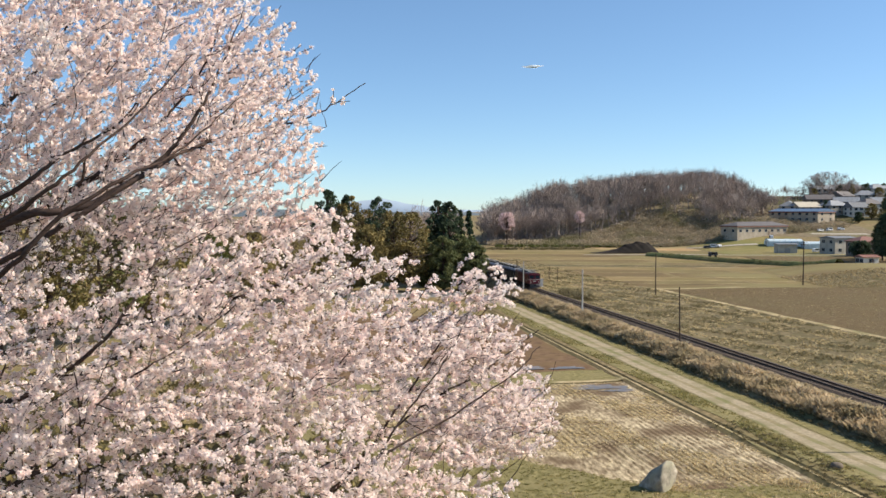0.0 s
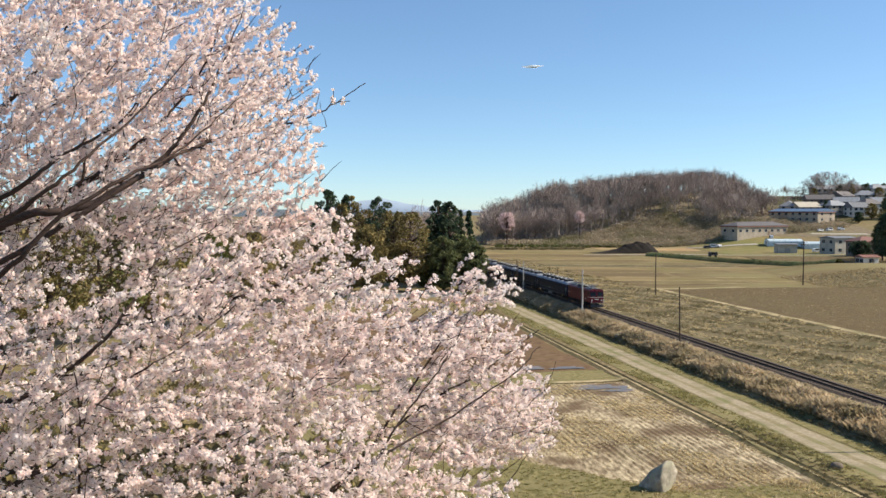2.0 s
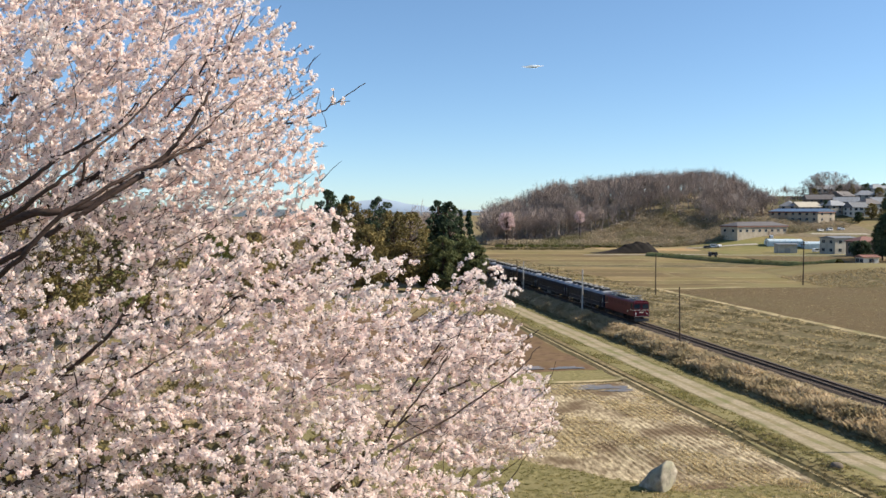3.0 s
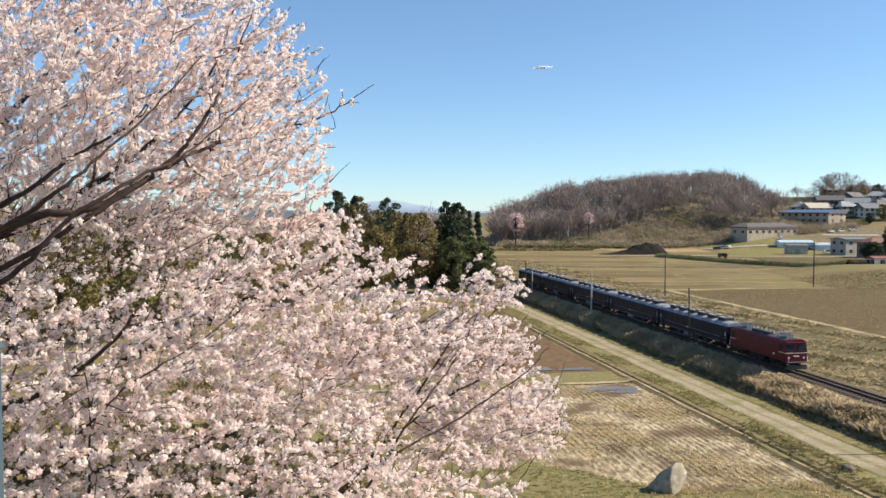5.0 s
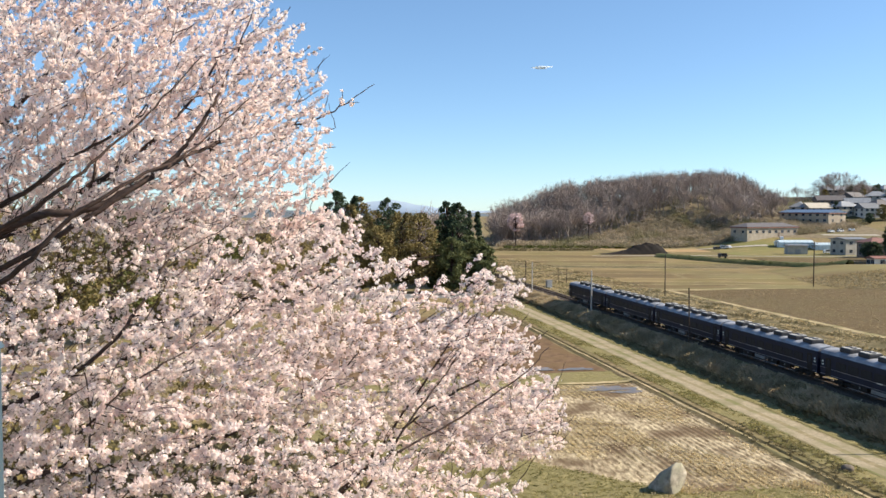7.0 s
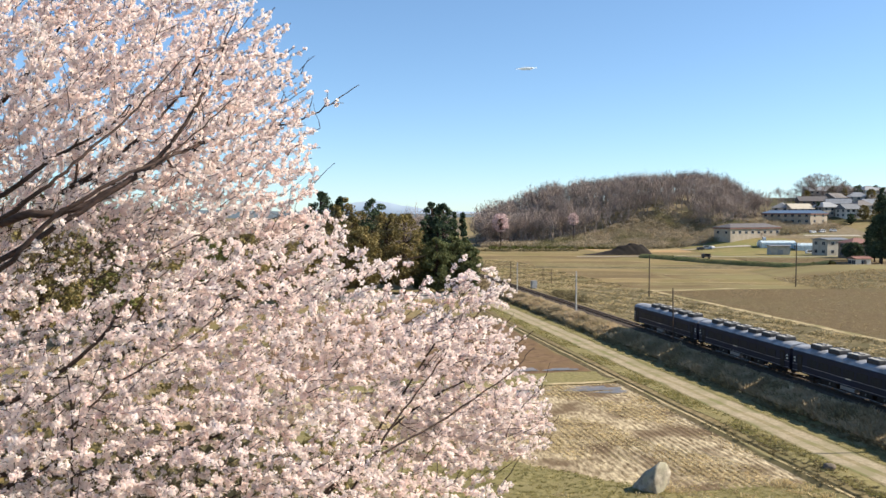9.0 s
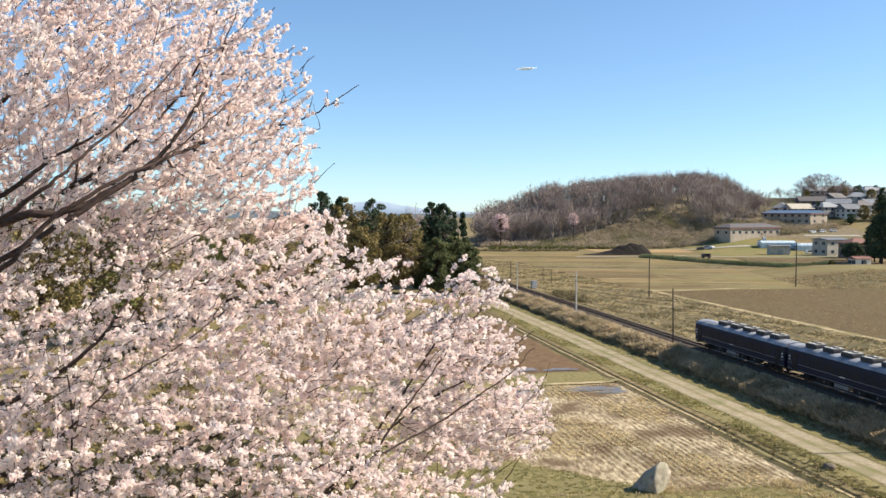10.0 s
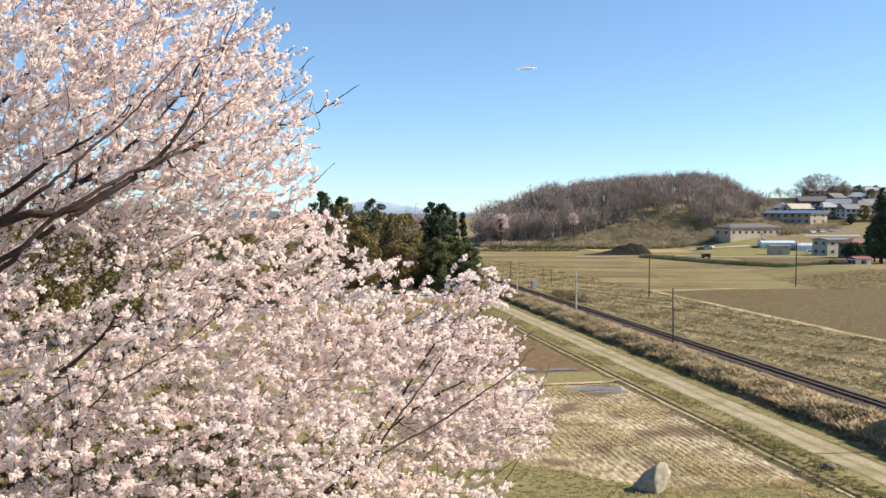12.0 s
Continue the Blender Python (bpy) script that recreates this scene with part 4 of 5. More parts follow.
CON = "dark green conifer at the railway's far bend"
for bx, y, h, w, mt, lab, shp in (
    (-206, 215, 26.5, 4.0, "conifer", CON, "round"), (-172, 222, 25, 3.6, "conifer", CON, "cone"),
    (-222, 226, 23, 4.4, "conifer", CON, "cone"),
    (-165, 228, 24.5, 4.8, "olive", "olive-brown spring tree beside conifers", "round"),
    (-182, 215, 22.5, 4.6, "olive", "olive-brown spring tree beside conifers", "round"),
    (-112, 225, 24, 5.4, "conifer", "dark green broad conifer among budding trees", "round"), (-132, 232, 21, 4.6, "olive", "olive-brown budding spring tree", "round"),
    (-9, 232, 23.4, 3.8, "conifer", CON, "round"), (11, 229, 22.8, 3.6, "conifer", CON, "round"), (1, 235, 22.6, 4.2, "conifer", CON, "round"), (-24, 226, 18.5, 2.6, "conifer", CON, "cone"), (30, 238, 20.5, 2.6, "conifer", CON, "cone"),
    (46, 228, 20.6, 2.3, "conifer", CON, "cone"), (1, 222, 17, 3.2, "conifer", CON, "cone"),
    (0, 205, 14, 4.2, "thicket", "dark green bamboo thicket at the bend", "round"),
    (28, 208, 14.5, 4.2, "thicket", "dark green bamboo thicket at the bend", "round"),
    (58, 206, 12, 3.2, "thicket", "dark green bamboo thicket at the bend", "round"),
    (46, 212, 14, 3.4, "thicket", "dark green bamboo thicket at the bend", "round"),
    (-28, 210, 12.5, 4.2, "thicket", "dark green bamboo thicket at the bend", "round"),
    (-58, 205, 20, 5.5, "olive", "brownish budding spring tree beyond the paddies", "round"), (-88, 210, 20.5, 5.8, "olive", "brownish budding spring tree beyond the paddies", "round"),
    (-130, 200, 17, 5.5, "olive", "brownish budding spring tree beyond the paddies", "round"), (-170, 200, 17, 5.5, "olive", "brownish budding spring tree beyond the paddies", "round"),
    (-220, 190, 15, 6, "olive", "brownish budding spring tree beyond the paddies", "round"), (-280, 180, 16, 6.5, "olive", "brownish budding spring tree beyond the paddies", "round"),
    (-350, 165, 17, 7, "olive", "brownish budding spring tree beyond the paddies", "round"), (-430, 150, 17, 7, "bamboo", "yellow-green budding spring tree beyond the paddies", "round"),
    (-520, 140, 22, 8, "olive", "brownish budding spring tree beyond the paddies", "round"), (-610, 130, 23, 8, "bamboo", "yellow-green budding spring tree beyond the paddies", "round"),
    (-700, 120, 24, 8.5, "olive", "brownish budding spring tree beyond the paddies", "round"), (-790, 115, 24, 8.5, "olive", "brownish budding spring tree beyond the paddies", "round"),
):
    leafy_tree(at(bx, y), y, h, w, M[mt], lab, shape=shp, seed=int(bx * 3 + y) % 97, n=4600, leaf=0.27)
for i, (bx, y, h) in enumerate(((-60, 262, 20), (-45, 275, 20), (-80, 270, 20), (-25, 280, 19))):
    bare_tree(at(bx, y), y, h, "leafless brown tree behind the conifers", 30 + i)
def fan_tree(x, y, h, seed):
    """A broad old leafless tree whose stems fan out from near the ground."""
    t = thing("bare_tree", "broad old leafless tree on the village hill", "tree", pose(x, y, float(height(x, y)) - 0.2), group="trees")
    r = random.Random(seed)
    br = []

    def go(p, d, length, rad, level):
        for i in range(3):
            d = (d + Vector((r.gauss(0, 0.1), r.gauss(0, 0.1), 0.03))).normalized()
            q = p + d * length / 3
            if (q.x ** 2 + q.y ** 2) / (1.2 * h) ** 2 + (q.z / h) ** 2 > r.uniform(0.88, 1.04):
                return
            br.append((p, q, rad, rad * 0.8))
            rad = max(rad * 0.8, 0.045)
            if level < 3:
                for k in range(3):
                    side = Vector((r.gauss(0, 1), r.gauss(0, 1), r.gauss(0, 0.4))).normalized()
                    go(q, (d + side * 0.62).normalized(), length * r.uniform(0.42, 0.6), max(rad * 0.55, 0.05), level + 1)
            p = q

    for k in range(17):
        a, tilt = 2 * math.pi * k / 17 + r.uniform(-0.2, 0.2), 1.5 * math.sqrt(r.uniform(0.02, 1))
        go(Vector((0, 0, 0.5)), Vector((math.cos(a) * math.sin(tilt), math.sin(a) * math.sin(tilt), math.cos(tilt))), h * r.uniform(0.95, 1.2), 0.3, 0)
    part("trunk", tube((0, 0, -0.5), (0, 0, 1.6), 0.9, 0.6, 12), M["bark"], t)
    v, f = ribbons(br)
    tagged(hang("branchwork", np_mesh("branchwork", v, f, M["barewood"]), t), kind="stuff")


fan_tree(at(681, 575), 575, 20.0, 1)
for i in range(9):
    leafy_tree(at(708 + i * 10, 612), 612, 8.5 + 2 * math.sin(i * 2.1), 3.6, M["conifer"], "dark hedge tree on the village ridge", shape="round", seed=130 + i, n=900, leaf=0.4)
bx = rng.uniform(0.41, 0.56, 60)
py = rng.uniform(520, 620, 60)
stuff("village_thicket", plant_many(bare, np.stack([bx * py, py, height(bx * py, py) - 0.3], -1), rng.uniform(0.35, 0.6, 60)), M["barewood"], "leafless garden thicket on the village hill", "thicket")
leafy_tree(at(113, 446), 446, 18.0, 4.6, M["pink"], "far pink blossoming cherry tree at the woods' edge", name="blossom_tree", shape="round", n=1900, leaf=0.36, seed=3, lift=0.5)
leafy_tree(at(242, 462), 462, 15.5, 3.2, M["pink"], "small pink blossoming tree at the woods' edge", name="blossom_tree", shape="round", n=700, leaf=0.3, seed=4, lift=0.6)
for i, (bx, y, h, w) in enumerate(((790, 306, 28, 6.0), (806, 300, 28, 6.0), (740, 322, 7, 4.2), (779, 312, 15, 4.0), (819, 296, 22, 6.5), (792, 298, 18, 4.8))):
    leafy_tree(at(bx, y), y, h, w, M["conifer"], "dark evergreen tree beside the white house", shape="cone" if i < 2 else "round", seed=60 + i, n=6500, leaf=0.27)


# ---- earth heap, bare soil and field strips across the valley ----
def earth_heap():
    x, y = at(318, 372), 372
    t = thing("earth_heap", "long dark heap of earth in the field", "earth heap", pose(x, y, float(height(x, y)) - 0.2))
    nu, nv = 60, 22
    U, V = np.meshgrid(np.linspace(-1, 1, nu), np.linspace(-1, 1, nv))
    prof = np.clip(1 - np.abs(V) ** 1.6, 0, 1) * np.interp(U, [-1, -0.6, -0.2, 0.1, 0.35, 0.55, 0.75, 0.9, 1], [0, 0.12, 0.36, 0.76, 0.96, 1.0, 0.86, 0.5, 0])
    Z = prof * 5.2 * (1 + 0.08 * wave(U * 20, V * 9, 0.9))
    i = np.arange(nu * nv).reshape(nv, nu)
    f = np.stack([i[:-1, :-1], i[:-1, 1:], i[1:, 1:], i[1:, :-1]], -1).reshape(-1, 4)
    hang("mound", np_mesh("mound", np.stack([U * 16, V * 7, Z], -1).reshape(-1, 3), f, M["mound"], True), t)


earth_heap()


def patch(name, x0, x1, y0, y1, mat, label, category, lift=0.06):
    nx, ny = max(4, int((x1 - x0) / 4)), max(4, int((y1 - y0) / 4))
    X, Y = np.meshgrid(np.linspace(x0, x1, nx), np.linspace(y0, y1, ny))
    X = X + 1.2 * wave(Y, X, 0.06)
    Y = Y + 1.4 * wave(X, Y, 0.028, 1.0) - 0.05 * (X - 80)
    Z = height(X, Y) + lift
    i = np.arange(nx * ny).reshape(ny, nx)
    f = np.stack([i[:-1, :-1], i[:-1, 1:], i[1:, 1:], i[1:, :-1]], -1).reshape(-1, 4)
    return tagged(hang(name, np_mesh(name, np.stack([X, Y, Z], -1).reshape(-1, 3), f, mat, True)), label, category, kind="structure")


y = 206.0
r = random.Random(4)
k = 0
while y < 366:
    dy = r.uniform(9, 20) * y / 260
    cut = r.uniform(70, 105)
    pair = [("field", "pale stubble field strip across the valley"), ("field_brown", "brown field strip across the valley"), ("rough", "fallow weedy strip across the valley")]
    for x0, x1 in ((16 if y > 225 else 46 - 0.18 * (y - 206), cut - 2), (cut, 135 if y > 262 or y < 200 else 98)):
        mk, lab = pair[r.choice((0, 0, 1, 1, 2))]
        patch("field", x0, x1, y, y + dy - 0.3, M[mk], lab, "field", 0.05 + 0.004 * (k % 3))
        k += 1
    if r.random() < 0.5:
        patch("bund", 16 if y > 225 else 48, 130 if y > 262 else 96, y + dy - 0.8, y + dy, M["straw"], "narrow bund between field strips", "bund", 0.09)
    y += dy
patch("terrace", 97, 190, 208, 234, M["rough"], "weedy terrace bank at the field's end", "bank", 0.08)
patch("terrace", 100, 190, 236, 262, M["field_brown"], "brown terrace field above the bank", "field", 0.08)
px, py = rng.uniform(97, 190, 2600), rng.uniform(206, 236, 2600)
stuff("bank_weeds", blades(np.stack([px, py, height(px, py)], -1), 8, 0.5, 0.7, 0.06), M["drygrey"], "dry weeds on the terrace bank", "weeds")
patch("scrub_slope", 28, 232, 428, 545, M["scrubsoil"], "brown scrub slope below the woods", "slope", 0.12)
patch("soil_patch", 76, 124, 392, 428, M["sand"], "bare orange-tan soil at the foot of the hill", "soil", 0.1)
patch("meadow", 126, 182, 350, 432, M["meadow"], "yellow-green meadow before the long building", "meadow", 0.1)
patch("field", 122, 176, 293, 342, M["plough"], "dark brown vegetable field", "field", 0.22)
patch("lane", 62, 185, 353, 356.5, M["tarmac"], "pale farm lane along the valley", "lane", 0.2)


# ---- buildings ----
def house(bx, y, w, dpt, h, wall, roof, label, rot=0.0, roof_h=2.0, floors=2, hip=False, name="house", z=None, bays=3, plain=False):
    x = at(bx, y)
    z = float(height(x, y)) if z is None else z
    t = thing(name, label, "building", pose(x, y, z, 0, 0, rot), group="village buildings")
    part("wall", box(-w / 2, w / 2, -dpt / 2, dpt / 2, -3.0, h), M[wall], t)
    o = 0.6
    bm = bmesh.new()
    rid = w / 2 + o - (dpt / 2 if hip else 0)
    lo = [bm.verts.new(c) for c in ((-w / 2 - o, -dpt / 2 - o, h), (w / 2 + o, -dpt / 2 - o, h), (w / 2 + o, dpt / 2 + o, h), (-w / 2 - o, dpt / 2 + o, h))]
    lb = [bm.verts.new(v.co - Vector((0, 0, 0.18))) for v in lo]
    r0, r1 = bm.verts.new((-rid, 0, h + roof_h)), bm.verts.new((rid, 0, h + roof_h))
    for q in ((lo[0], lo[1], r1, r0), (lo[2], lo[3], r0, r1), (lo[1], lo[2], r1), (lo[3], lo[0], r0), tuple(reversed(lb)), (lb[0], lb[1], lo[1], lo[0]), (lb[1], lb[2], lo[2], lo[1]), (lb[2], lb[3], lo[3], lo[2]), (lb[3], lb[0], lo[0], lo[3])):
        bm.faces.new(q)
    bmesh.ops.recalc_face_normals(bm, faces=bm.faces)
    rf = part("roof", bm, M[roof], t)
    part("ridge", box(-rid, rid, -0.15, 0.15, h + roof_h - 0.1, h + roof_h + 0.12), M[roof], rf)
    if plain:
        part("door", box(-1.2, 1.2, -0.04, 0.04, 0, 2.4), M["greymetal"], t, m=pose(0, -dpt / 2 - 0.03, 0))
        return t
    if name == "long_building":
        part("fascia", box(-w / 2 - o + 0.05, w / 2 + o - 0.05, -dpt / 2 - o + 0.05, dpt / 2 + o - 0.05, h - 0.75, h - 0.18), M["redroof"], t, "red-brown fascia under the eaves")
    fh = h / floors
    pane = bm_mesh("window", box(-0.8, 0.8, -0.03, 0.03, 0, min(1.3, fh * 0.5)), M["glass"])
    bm = bmesh.new()
    hh = min(1.3, fh * 0.5)
    for a in ((-0.9, 0.9, -0.1, 0), (-0.9, 0.9, hh, hh + 0.1), (-0.9, -0.8, 0, hh), (0.8, 0.9, 0, hh), (-0.04, 0.04, 0, hh)):
        add_box(bm, a[0], a[1], -0.06, 0.06, a[2], a[3])
    rim = bm_mesh("window_frame", bm, M["greymetal"])
    for fl in range(floors):
        for i in range(bays):
            hang("window_frame", rim, hang("window", pane, t, m=pose((i + 0.5 - bays / 2) * w / bays, -dpt / 2 - 0.02, fl * fh + fh * 0.35)))
        for i in range(2):
            for e in (-1, 1):
                hang("window_frame", rim, hang("window", pane, t, m=pose(e * (w / 2 + 0.02), (i - 0.5) * dpt / 2, fl * fh + fh * 0.35, 0, 0, 90)))
    part("door", box(-0.5, 0.5, -0.04, 0.04, 0, 2.0), M["brownwall"], t, m=pose(w * 0.12, -dpt / 2 - 0.03, 0))
    return t


house(551, 430, 35, 11.5, 5.0, "ochre", "darkroof", "long low ochre building with a dark hipped roof", 25, 1.9, 1, True, "long_building", bays=8)
house(634, 474, 31, 16, 6.2, "ochre", "blueroof", "long ochre building with a blue sheet roof", -58, 1.7, 2, False, "long_building", bays=7)
house(699, 367, 11.5, 9, 7.3, "plaster", "greyroof", "two-storey pale house with low grey roof", 18, 0.7, 2, False, bays=2)
house(745, 345, 10, 9, 6.5, "brownwall", "redroof", "dark house with a red-brown roof", 10, 2.0, 2, True, bays=2)
house(607, 372, 8.6, 5, 4.2, "plaster", "greyroof", "plain grey shed beside the greenhouses", -4, 0.35, 1, False, "shed", plain=True)
house(752, 288, 6.2, 4, 3.0, "white", "redroof", "small white hut with a red roof", 12, 0.7, 1, False, "hut", bays=1)
VILLAGE = (  # bearing, distance, width, turn, roof, wall, height
    (612, 505, 14, 60, "greyroof", "white", 5.0), (640, 500, 15, 12, "ochreroof", "white", 5.0), (664, 525, 17, -8, "greyroof", "brownwall", 5.5), (690, 500, 14, 20, "greyroof", "white", 5.4),
    (712, 515, 14, -20, "greyroof", "brownwall", 5.2), (730, 492, 10, 8, "greyroof", "white", 5.2), (752, 505, 13, 15, "greyroof", "white", 5.4), (775, 515, 13, -12, "greyroof", "brownwall", 5.4),
    (668, 585, 13, 5, "greyroof", "white", 5.2), (692, 596, 14, -4, "greyroof", "white", 5.2), (716, 590, 12, 10, "greyroof", "brownwall", 5.2), (738, 600, 13, 2, "greyroof", "white", 5.0), (764, 590, 14, 14, "greyroof", "white", 5.4), (790, 600, 13, -6, "greyroof", "brownwall", 5.2), (704, 548, 13, 30, "greyroof", "white", 5.2), (745, 552, 13, -15, "greyroof", "white", 5.2))
for i, (bx, y, w, rot, roof, wall, h) in enumerate(VILLAGE):
    house(bx, y, w, 10, h, "white" if i in (5, 9, 13) else "plaster" if wall == "white" else wall, "darkroof" if i % 4 == 2 else roof, "village house with grey roof on the slope" if wall == "white" else "brown village house with grey roof on the slope", rot, 3.2, 2, i % 3 == 0)
for i, (bx, y, h, w) in enumerate(((676, 498, 9, 2.6), (655, 545, 10, 3), (700, 575, 9, 3), (722, 560, 11, 3.4), (745, 575, 10, 3), (770, 545, 11, 3.5), (690, 470, 7, 2.6), (758, 480, 9, 3.4), (735, 470, 6, 2.4), (780, 480, 12, 4))):
    leafy_tree(at(bx, y), y, h, w, M["conifer" if i % 2 == 0 else "olive"], "dark garden evergreen between village houses" if i % 2 == 0 else "olive garden tree between village houses", shape="cone" if i % 3 == 0 else "round", seed=80 + i, n=700, leaf=0.45)
patch("garden", 203, 330, 482, 600, M["litter"], "dark garden ground between the village houses", "garden", 0.12)
patch("lane", at(645, 438), at(740, 438), 436, 440, M["tarmac"], "pale terrace lane below the village", "lane", 0.25)
patch("lane", at(440, 402), at(560, 402), 406, 410, M["tarmac"], "pale lane before the long building", "lane", 0.3)


def greenhouse(bx, y, w, l, rot):
    x = at(bx, y)
    t = thing("greenhouse", "pale vinyl greenhouse tunnel in the field", "greenhouse", pose(x, y, float(height(x, y)), 0, 0, rot), group="greenhouses")
    prof = [(-w / 2, -0.3), (-w / 2, 1.9)] + [(-w / 2 * math.cos(a), 1.9 + 1.3 * math.sin(a)) for a in np.linspace(0.25, math.pi - 0.25, 9)] + [(w / 2, 1.9), (w / 2, -0.3)]
    part("cover", prism(prof, -l / 2, l / 2), M["vinyl"], t)
    for i in range(7):
        bm = bmesh.new()
        for a, b in zip(prof[:-1], prof[1:]):
            add_tube(bm, (0, a[0] * 1.01, a[1] + 0.02), (0, b[0] * 1.01, b[1] + 0.02), 0.04, seg=5)
        part("hoop", bm, M["greymetal"], t, m=pose((i / 6 - 0.5) * l * 0.98, 0, 0))
    part("door", box(-0.03, 0.03, -0.9, 0.9, 0, 2.1), M["greymetal"], t, m=pose(-l / 2 - 0.03, 0, 0))


greenhouse(603, 401, 6.5, 16.6, -4)
greenhouse(655, 394, 6.5, 10, -4)


def small_car(x, y, rot, paint, label, van=False, z=None):
    t = thing("car", label, "car", pose(x, y, float(height(x, y)) + 0.1 if z is None else z, 0, 0, rot), group="parked cars")
    h = 1.75 if van else 1.45
    prof = [(-1.75, 0.3), (-1.78, 0.8), (-1.55, 0.95), (-1.2 if van else -1.0, h - 0.08), (-0.9, h), (1.0, h), (1.5, h - 0.1), (1.74, 0.95), (1.75, 0.3)]
    bm = prism(prof, -0.72, 0.72)
    bmesh.ops.transform(bm, matrix=Matrix.Rotation(math.pi / 2, 4, "Z"), verts=bm.verts)
    part("body", bm, M[paint], t)
    for sy in (-1, 1):
        part("side_window", box(-1.2, 1.0, -0.01, 0.01, 0.98, h - 0.15), M["glass"], t, m=pose(0, sy * 0.725, 0))
        for sx in (-1.15, 1.15):
            w = part("wheel", tube((sx, sy * 0.6, 0.3), (sx, sy * 0.74, 0.3), 0.3, seg=16), M["rubber"], t)
            part("rim", tube((sx, sy * 0.7, 0.3), (sx, sy * 0.75, 0.3), 0.17, seg=12), M["greymetal"], w)
    part("windscreen", box(-0.02, 0.02, -0.62, 0.62, 0.0, 0.5), M["glass"], t, m=pose(1.6, 0, 0.93, 0, -18, 0))
    return t


for i, (bx, y, rot, paint, lab) in enumerate(((468, 400, 10, "cardark", "dark parked car on the lane"), (478, 402, 170, "carwhite", "white parked car on the lane"), (488, 402, 100, "carwhite", "white parked car beside the long building"),
        (581, 418, 80, "carwhite", "white parked car beside the long building"), (668, 440, 20, "carwhite", "white parked car on the terrace"), (684, 442, 200, "carwhite", "white parked car on the terrace"), (704, 445, 10, "carwhite", "white parked car on the terrace"), (662, 380, 10, "carwhite", "white parked car beside the pale house"))):
    small_car(at(bx, y), y, rot, paint, lab, van=i % 2 == 1)


def farm_truck():
    x, y = at(478, 338), 338
    t = thing("farm_truck", "small dark farm truck on the lane", "truck", pose(x, y, float(height(x, y)) + 0.15, 0, 0, 175))
    part("bed", box(-1.9, 0.5, -0.75, 0.75, 0.65, 1.15, 0.04), M["cardark"], t)
    part("cab", box(0.55, 1.75, -0.75, 0.75, 0.45, 1.95, 0.12), M["cardark"], t)
    part("windscreen", box(1.72, 1.78, -0.62, 0.62, 1.15, 1.75), M["glass"], t)
    part("canopy", box(-1.8, 0.45, -0.7, 0.7, 1.2, 2.0, 0.15), M["under"], t)
    for sx in (-1.2, 1.2):
        for sy in (-0.7, 0.7):
            part("wheel", tube((sx, sy - 0.08, 0.32), (sx, sy + 0.08, 0.32), 0.32, seg=14), M["rubber"], t)


farm_truck()
wall_t = thing("low_wall", "low white concrete wall behind the cherry tree", "wall", pose(-8, 196, 0, 0, 0, 8))
part("wall", box(-15, 13, -0.15, 0.15, -0.3, 1.0), M["white"], wall_t)
part("coping", box(-15.05, 13.05, -0.2, 0.2, 1.0, 1.1), M["white"], wall_t)


# ---- far mountain and cloud ----
def ridge(name, y, half, cx, peak, label, mat="mountain"):
    u = np.linspace(-1, 1, 60)
    prof = peak * (np.clip(1 - np.abs(u) ** 1.3, 0, 1) + 0.03 * np.sin(u * 13) + 0.015 * np.sin(u * 29))
    X = cx + u * half
    v = [(X, 0 * u + y, 0 * u - 30), (X, 0 * u + y, np.maximum(prof, 0)), (X, 0 * u + y + 500, 0 * u - 30)]
    V = np.concatenate([np.stack(c, -1) for c in v])
    i = np.arange(180).reshape(3, 60)
    f = np.stack([i[:-1, :-1], i[:-1, 1:], i[1:, 1:], i[1:, :-1]], -1).reshape(-1, 4)
    return tagged(hang(name, np_mesh(name, V, f, M[mat], True)), label, "mountain", kind="structure")


# these two ridges carry their haze as painted pale blue
ridge("backdrop", 4200, 420, -340, 78, "far mountain with pale blue haze in its colour")
ridge("backdrop", 4300, 1500, -200, 26, "far ridge with pale blue haze in its colour")
# wooded ridge before the horizon, its bluish haze painted on
ridge("backdrop", 1500, 1500, -700, 27, "low far wooded ridge with blue haze in its colour", "farwood")
bm = bmesh.new()
for i in range(30):
    u = (i / 29 - 0.5) * 2
    c = Vector((325 + u * 36 + random.uniform(-4, 4), 3000 + random.uniform(-6, 6), 541 + random.uniform(-3, 3) * (1 - abs(u)) + 2 * u))
    bmesh.ops.create_icosphere(bm, subdivisions=2, radius=1.0, matrix=Matrix.Translation(c) @ Matrix.Diagonal((13 * (1.2 - abs(u)), 3, 4.0 * (1.15 - abs(u)), 1)))
tagged(part("cloud", bm, M["cloud"], smooth=True), "small thin white cloud", "cloud", kind="structure")

# ---- fence post beside the camera ----
post = thing("fence_post", "blue-grey painted steel fence post", "post", pose(-0.659, 1.08, float(height(-0.65, 1.08))))
part("shaft", tube((0, 0, -0.1), (0, 0, 2.0), 0.05, seg=20), M["bluepaint"], post)
part("cap", tube((0, 0, 2.0), (0, 0, 2.03), 0.055, 0.03, seg=20), M["bluepaint"], post)

